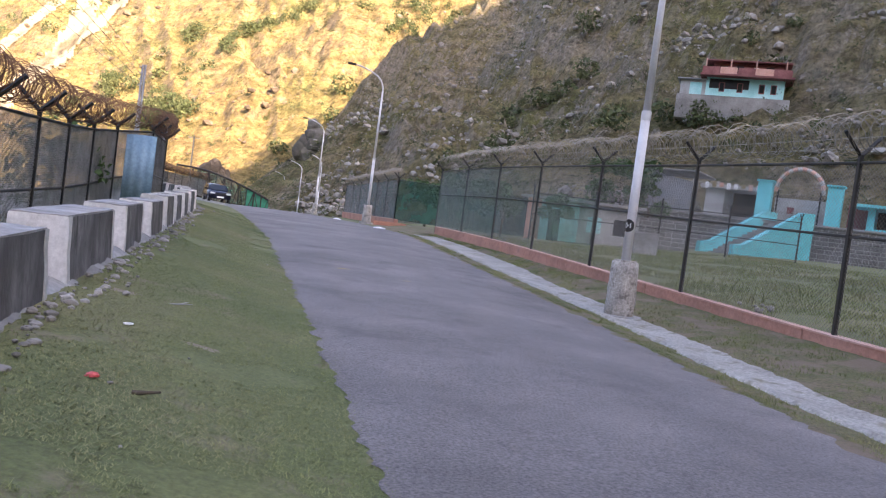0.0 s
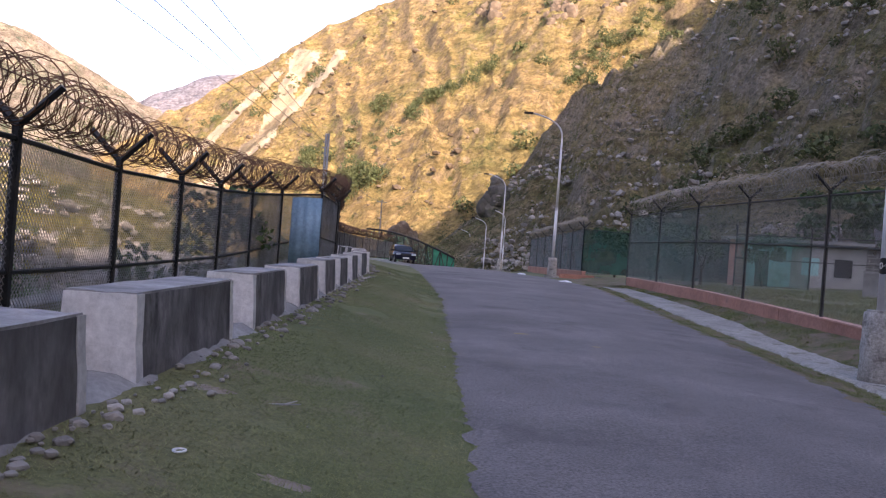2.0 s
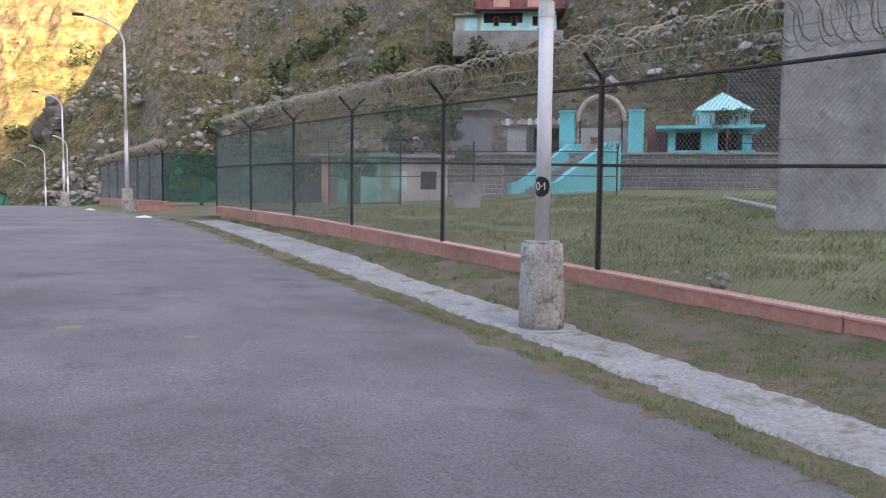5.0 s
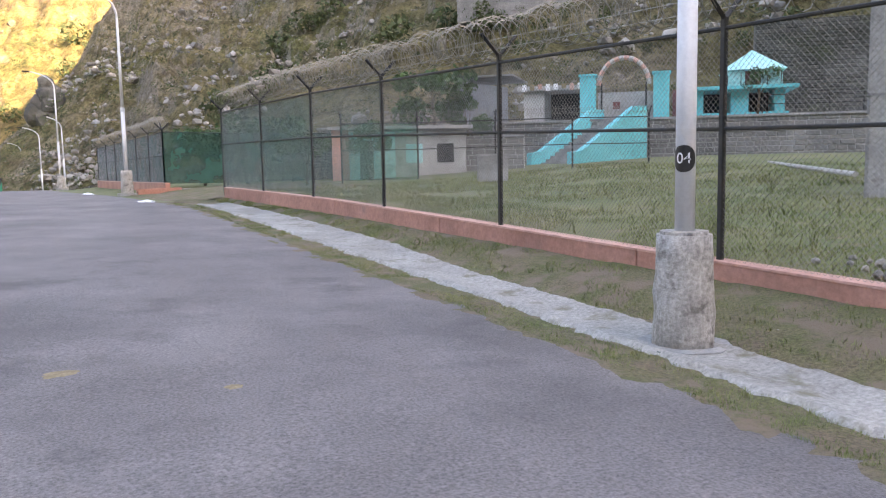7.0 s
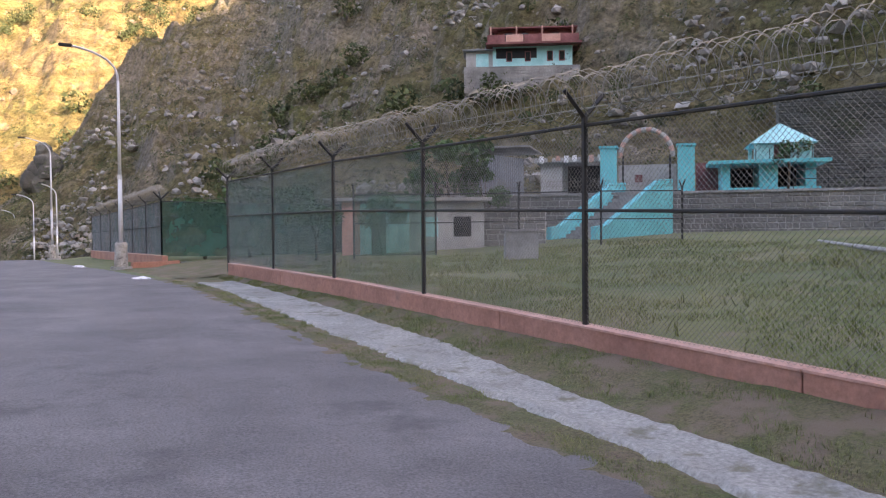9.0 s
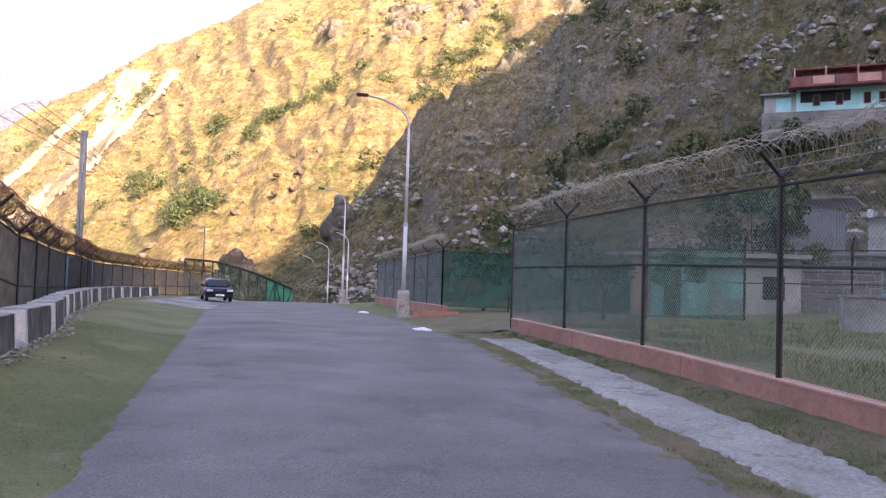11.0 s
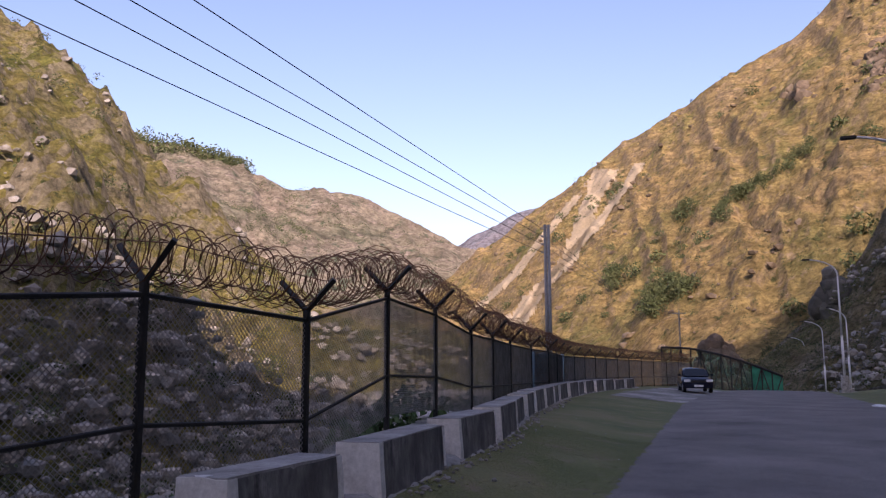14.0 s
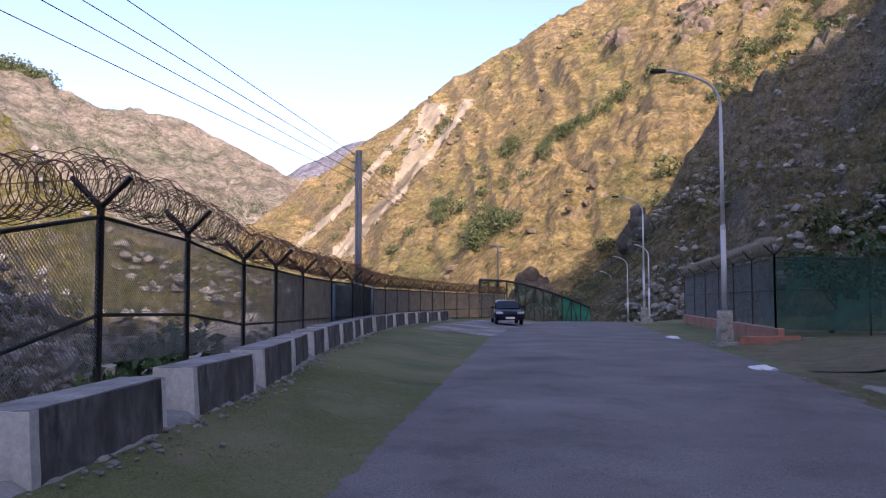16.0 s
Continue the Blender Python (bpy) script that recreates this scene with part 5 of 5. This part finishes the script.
bx("box", cube, M["concrete"], -0.55, 0.55, -0.45, 0.45, 0, 0.95, bevel=0.03)
bx("lid", cube, M["barrier_top"], -0.6, 0.6, -0.5, 0.5, 0.95, 1.03)
pier = thing("bridge_pier", (16.6, 19.0, float(ground_z(16.6, 19.0)) - 0.1), "massive weathered grey concrete pier on the grass", "pier", rz=-58)
bx("shaft", pier, M["concrete"], -0.8, 1.8, -0.7, 0.9, 0, 11.0, bevel=0.06)
for z in (2.2, 4.4, 6.6, 8.8):
    bx("shutter_line", pier, M["barrier_top"], -0.812, 1.812, -0.712, 0.912, z, z + 0.05, bevel=0.0)
pipe = thing("water_pipe", (21.5, 25.0, 1.12), "long grey water pipe lying across the grass", "pipe", rz=49)
bm = bmesh.new()
rod(bm, (-5, 0, 0.0), (6, 0, 0.22), 0.07, 8)
part("tube", bm, M["plaster"], pipe)


def hillside_house():
    g = HILLS["spur"]
    i = int(round((35.8 + 2) / 182 * (g.shape[0] - 1)))
    spot = min((Vector(p) for p in g[i, 3:110]), key=lambda p: abs((p.z + 1.2 - 1.4) / math.hypot(p.x + 2.1, p.y - 0.7) - math.tan(radians(10.3))))
    k = math.hypot(spot.x + 2.1, spot.y - 0.7) / 108
    h = thing("hillside_house", (spot.x, spot.y, spot.z + 1.0), "turquoise hillside house with maroon upper storey", "house", rz=-34)
    h.scale = (k, k, k)
    bx("plinth", h, M["stonewall"], -7.2, 6.4, -0.6, 7, -2.5, 0.6, "rough stone plinth", 0.05)
    stone_courses("stone_course", h, -7.2, 6.4, -2.5, 0.6, -0.6, 9, 0.35)
    bx("wall", h, M["pale_turq"], -3.8, 5.6, 0.4, 6, 0.6, 3.1)
    bx("annex_wall", h, M["plaster"], -7.0, -3.8, 0.8, 5, 0.6, 2.7)
    bx("annex_door", h, M["pale_turq"], -5.8, -4.3, 0.72, 0.8, 0.6, 2.4)
    bx("annex_roof", h, M["tin"], -7.4, -3.6, 0.2, 5.4, 2.7, 2.85)
    # flat near-black panel for the porch's shade; no recess behind it
    bx("shaded_porch", h, M["opening_shade"], -3.4, 1.4, 0.33, 0.4, 1.7, 2.9)
    for x in (-2.2, 0.0, 2.6, 4.0):
        w = bx("window", h, M["maroon"], x, x + 0.7, 0.3, 0.4, 1.3, 2.5)
        bx("pane", w, M["glass"], x + 0.1, x + 0.6, 0.27, 0.31, 1.4, 2.4, bevel=0)
    bx("balcony_slab", h, M["maroon"], -4.6, 6.6, -1.0, 6.4, 3.1, 3.35)
    bx("upper_wall", h, M["maroon"], -3.2, 5.4, 1.2, 5.6, 3.35, 5.2)
    for k in range(5):
        bx("parapet_panel", h, M["pink"] if k % 2 else M["maroon"], -4.4 + 2.15 * k, -2.35 + 2.15 * k, -0.95, -0.8, 3.35, 4.2)
    for x in (-2.4, -0.4, 3.2):
        bx("upper_window", h, M["glass"], x, x + 0.9, 1.12, 1.2, 3.9, 4.8, bevel=0)
    bx("upper_panel", h, M["white"], 1.7, 2.3, 1.1, 1.2, 4.1, 4.7)
    bx("roof", h, M["maroon"], -4.2, 6.2, 0.2, 6.2, 5.2, 5.36)
    for x in (-4, -1, 2, 5.5):
        bx("balcony_post", h, M["pink"], x - 0.08, x + 0.08, -0.9, -0.74, 3.35, 5.2)


hillside_house()


# ---- trees and shrubs inside the compound and by the fence ----
def tree(x, y, z, height, spread, seed, leaves=900, label="leafy green tree in the compound"):
    rng = np.random.default_rng(seed)
    e = thing("tree", (x, y, z), label, "tree")
    bm = bmesh.new()
    top = Vector((rng.normal() * 0.2, rng.normal() * 0.2, height * 0.55))
    rod(bm, (0, 0, -0.2), top, 0.05 * height / 3 + 0.04, 8, 0.03 * height / 3 + 0.02)
    tips = []
    for k in range(7):
        a = k * 2.4 + rng.random()
        q = Vector((math.cos(a), math.sin(a), 0)) * spread * (0.35 + 0.5 * rng.random()) + Vector((0, 0, height * (0.55 + 0.4 * rng.random())))
        rod(bm, top * (0.5 + 0.08 * k), q, 0.03, 5, 0.01)
        tips.append(q)
    part("trunk", bm, M["bark"], e, smooth=True)
    parts = [leaf_clump(rng, tuple(q), spread * (0.3 + 0.25 * rng.random()), leaves // 7) for q in tips]
    vs, fs = merge(parts)
    raw("crown", vs, fs, M["leaf"], e)


for x, y, h, s in ((11.2, 50.5, 3.4, 1.6), (9.0, 50.8, 2.8, 1.3), (13.4, 51.5, 3.6, 1.8), (14.5, 42.2, 2.6, 0.9), (20.6, 47.4, 5.4, 1.9), (22.3, 46.6, 4.2, 1.3), (11.0, 41.0, 2.4, 1.0)):
    tree(x, y, float(ground_z(x, y)), h, s, int(x * 10), 2000)
tree(35.0, 37.9, 3.74, 2.6, 0.9, 345, 900, "small leafy tree beside the shrine")
tree(-5.9, 18.6, float(ground_z(-5.9, 18.6)) - 0.6, 2.4, 1.0, 77, 700, "young green tree growing beyond the fence")

# ---- grass, weeds and litter ----
rng_g = np.random.default_rng(5)


def tufts(name, spots, hmin, hmax, label, blades=4, lean=(0.2, 0.9)):
    n = len(spots) * blades
    P = np.repeat(np.asarray(spots), blades, axis=0)
    P = P + np.concatenate([rng_g.normal(size=(n, 2)) * 0.02, np.zeros((n, 1))], 1)
    a = rng_g.random(n) * 2 * math.pi
    h = rng_g.uniform(hmin, hmax, n)
    w = 0.002 + 0.06 * h * rng_g.random(n)
    d = np.stack([np.cos(a), np.sin(a), 0 * a], 1)
    s = np.stack([-np.sin(a), np.cos(a), 0 * a], 1)
    tip = P + d * (h * rng_g.uniform(*lean, n))[:, None] + np.array([0, 0, 1]) * h[:, None]
    V = np.stack([P - s * w[:, None], P + s * w[:, None], tip], 1).reshape(-1, 3)
    F = np.arange(n * 3).reshape(-1, 3)
    return tagged(raw(name, V.tolist(), F.tolist(), M["blade"]), label, "grass", kind="stuff")


def spread(n, x_of, y0, y1, power=1.0):
    y = y0 + (y1 - y0) * rng_g.random(n) ** power
    x = x_of(y)
    return np.stack([x, y, ground_z(x, y)], 1)


pts = spread(110000, lambda y: block_x(y) + 0.05 + (edge_left(y) + 0.06 - block_x(y)) * rng_g.random(len(y)), 1.5, 34, 1.6)
keep = np.array([fbm(x * 0.9, y * 0.9, 4, 4) > -0.42 for x, y, z in pts])
tufts("lawn_grass", pts[keep], 0.005, 0.018, "short roadside grass blades", 3, (1.2, 3.0))
pts = spread(16000, lambda y: edge_right(y) - 0.06 + 0.56 * rng_g.random(len(y)) ** 1.2, 3, 36)
keep = np.array([fbm(x * 2, y * 0.7, 6, 3) > -0.25 for x, y, z in pts])
tufts("edge_weeds", pts[keep], 0.015, 0.05, "low weeds between asphalt and drain")
pts = spread(20000, lambda y: drain_right(y) - 0.05 + (6.45 - drain_right(y)) * rng_g.random(len(y)), 3, 37)
keep = np.array([fbm(x * 1.6, y * 1.1, 12, 4) > 0.02 for x, y, z in pts])
tufts("verge_weeds", pts[keep], 0.02, 0.07, "thin weeds on the soil verge")
pts = spread(90000, lambda y: 6.8 + 18 * rng_g.random(len(y)) ** 1.3, 5, 38)
keep = np.array([fbm(x * 0.5, y * 0.5, 9, 4) + 0.25 * rng_g.random() > -0.1 for x, y, z in pts])
tufts("compound_grass", pts[keep], 0.02, 0.11, "unmown grass inside the compound", 3)
pts = spread(9000, lambda y: 6.8 + 16 * rng_g.random(len(y)), 5, 38)
keep = np.array([fbm(x * 0.8, y * 0.8, 2, 3) > 0.42 for x, y, z in pts])
tufts("tall_weeds", pts[keep], 0.1, 0.3, "tall weeds in the compound grass", 7)


def flat_patch(name, x, y, rx, ry, mat, label, category, lift=0.003, seed=0, kind=""):
    bm = bmesh.new()
    n = 28
    c = bm.verts.new((0, 0, 0.004))
    ring = []
    for k in range(n):
        a = 2 * math.pi * k / n
        r = 1 + 0.55 * noise.noise(Vector((math.cos(a) * 2, math.sin(a) * 2, seed)))
        px, py = rx * r * math.cos(a), ry * r * math.sin(a)
        base = float(ground_z(x + px, y + py)) if x < float(edge_left(y)) else float(road_z(y + py) + cross_fall(x + px, y + py)) + 0.012
        z0 = float(ground_z(x, y)) if x < float(edge_left(y)) else float(road_z(y) + cross_fall(x, y)) + 0.012
        ring.append(bm.verts.new((px, py, base - z0 - 0.004)))
    for k in range(n):
        bm.faces.new((c, ring[k], ring[(k + 1) % n]))
    ob = part(name, bm, mat, None, smooth=True)
    z0 = float(ground_z(x, y)) if x < float(edge_left(y)) else float(road_z(y) + cross_fall(x, y)) + 0.02
    ob.location = (x, y, z0 + lift)
    return tagged(ob, label, category, kind=kind)


flat_patch("bare_patch", -2.27, 6.6, 0.15, 0.07, M["soil"], "bare dry soil patch in the grass", "soil", seed=1, kind="structure")
flat_patch("bare_patch", -3.0, 7.95, 0.13, 0.09, M["soil"], "bare dry soil patch in the grass", "soil", seed=2, kind="structure")
flat_patch("dung_smear", 0.72, 14.1, 0.13, 0.12, M["yellow"], "dry yellowish dung smear on the asphalt", "dung", seed=4)
flat_patch("dung_smear", -0.25, 15.06, 0.14, 0.1, M["yellow"], "dry yellowish dung smear on the asphalt", "dung", seed=5)


def crumpled(name, x, y, z, rx, ry, h, mat, label, seed):
    bm = bmesh.new()
    bmesh.ops.create_icosphere(bm, subdivisions=3, radius=1)
    for v in bm.verts:
        k = 1 + 0.35 * noise.noise(v.co * 2.2 + Vector((seed, 0, 0)))
        v.co = Vector((v.co.x * rx * k, v.co.y * ry * k, max(v.co.z, -0.1) * h * k))
    ob = part(name, bm, mat)
    ob.location = (x, y, z)
    return tagged(ob, label, "litter")


crumpled("plastic_sack", 3.99, 37.5, float(ground_z(3.99, 37.5)) + 0.02, 0.25, 0.5, 0.07, M["white"], "crumpled white plastic sack by the roadside", 1)
crumpled("plastic_sack", 3.5, 51.0, float(ground_z(3.5, 51.0)) + 0.02, 0.25, 0.5, 0.07, M["white"], "crumpled white plastic sack by the roadside", 2)
crumpled("wrapper", -2.75, 5.09, float(ground_z(-2.75, 5.09)) + 0.01, 0.035, 0.03, 0.02, M["red"], "crumpled red wrapper on the grass", 3)
ringo = thing("plastic_ring", (-2.78, 6.58, float(ground_z(-2.78, 6.58)) + 0.012), "small white plastic ring on the grass", "litter")
raw("loop", *tube_path([(0.03 * math.cos(a * 0.31), 0.03 * math.sin(a * 0.31), 0.004) for a in range(22)], 0.006, 6), M["white"], ringo)
twig = thing("twig", (-2.54, 7.95, float(ground_z(-2.54, 7.95)) + 0.01), "pale dry forked twig on the grass", "twig")
bm = bmesh.new()
rod(bm, (-0.12, 0, 0.005), (0.1, 0.03, 0.015), 0.008, 5, 0.004)
rod(bm, (-0.02, 0.01, 0.008), (0.06, 0.11, 0.02), 0.006, 5, 0.003)
part("stem", bm, M["plaster"], twig)
stick = thing("leaf_strip", (-2.47, 5.0, float(ground_z(-2.47, 5.0)) + 0.015), "dark dead leaf strip on the grass", "leaf")
bm = bmesh.new()
rod(bm, (-0.07, 0, 0.004), (0.07, 0.02, 0.01), 0.014, 6, 0.006)
part("blade", bm, M["bark"], stick)
peb = []
for i in range(150):
    y = 3 + 40 * rng_g.random()
    x = float(edge_left(y)) - 2.0 * rng_g.random() if i % 2 else float(edge_right(y)) + 0.3 + 2.4 * rng_g.random()
    peb.append((stone_verts(rng_g, (x, y, float(ground_z(x, y)) + 0.005), 0.004 + 0.014 * rng_g.random() ** 2), ico_f))
tagged(raw("pebbles", *merge(peb), M["rock"]), "small pale pebbles and leaf bits on the verges", "pebbles", kind="stuff")
heap = []
for i in range(9):
    x, y = 7.5 + 0.25 * rng_g.normal(), 14.4 + 0.35 * rng_g.normal()
    heap.append((stone_verts(rng_g, (x, y, float(ground_z(x, y)) + 0.05), 0.04 + 0.04 * rng_g.random()), ico_f))
tagged(raw("stone_heap", *merge(heap), M["rock"]), "small heap of pale stones behind the plinth", "stones", kind="stuff")

entry = strip("entrance_path", lambda y: edge_right(y) + 0.35, lambda y: 12.5 + 0 * y, 37.2, 46.8, 0.2, 24, lambda x, y, k: ground_z(x, y) + 0.03 + 0.03 * fbm(x * 2, y * 2, 1) - (0.05 if k in (0, 1) else 0), M["moss"], 0.3, 14.0)
tagged(entry, "bare soil entrance path between the plinth walls", "path", kind="structure")
edge_kerb = thing("broken_kerb", (5.2, 46.6, 0.42), "broken low salmon kerb beside the lamp", "kerb", rz=-62)
bx("kerb_piece", edge_kerb, M["salmon"], 0, 0.16, -0.2, 2.2, -0.1, 0.22)
bx("kerb_piece", edge_kerb, M["concrete"], 0, 0.16, 2.25, 4.6, -0.1, 0.16)
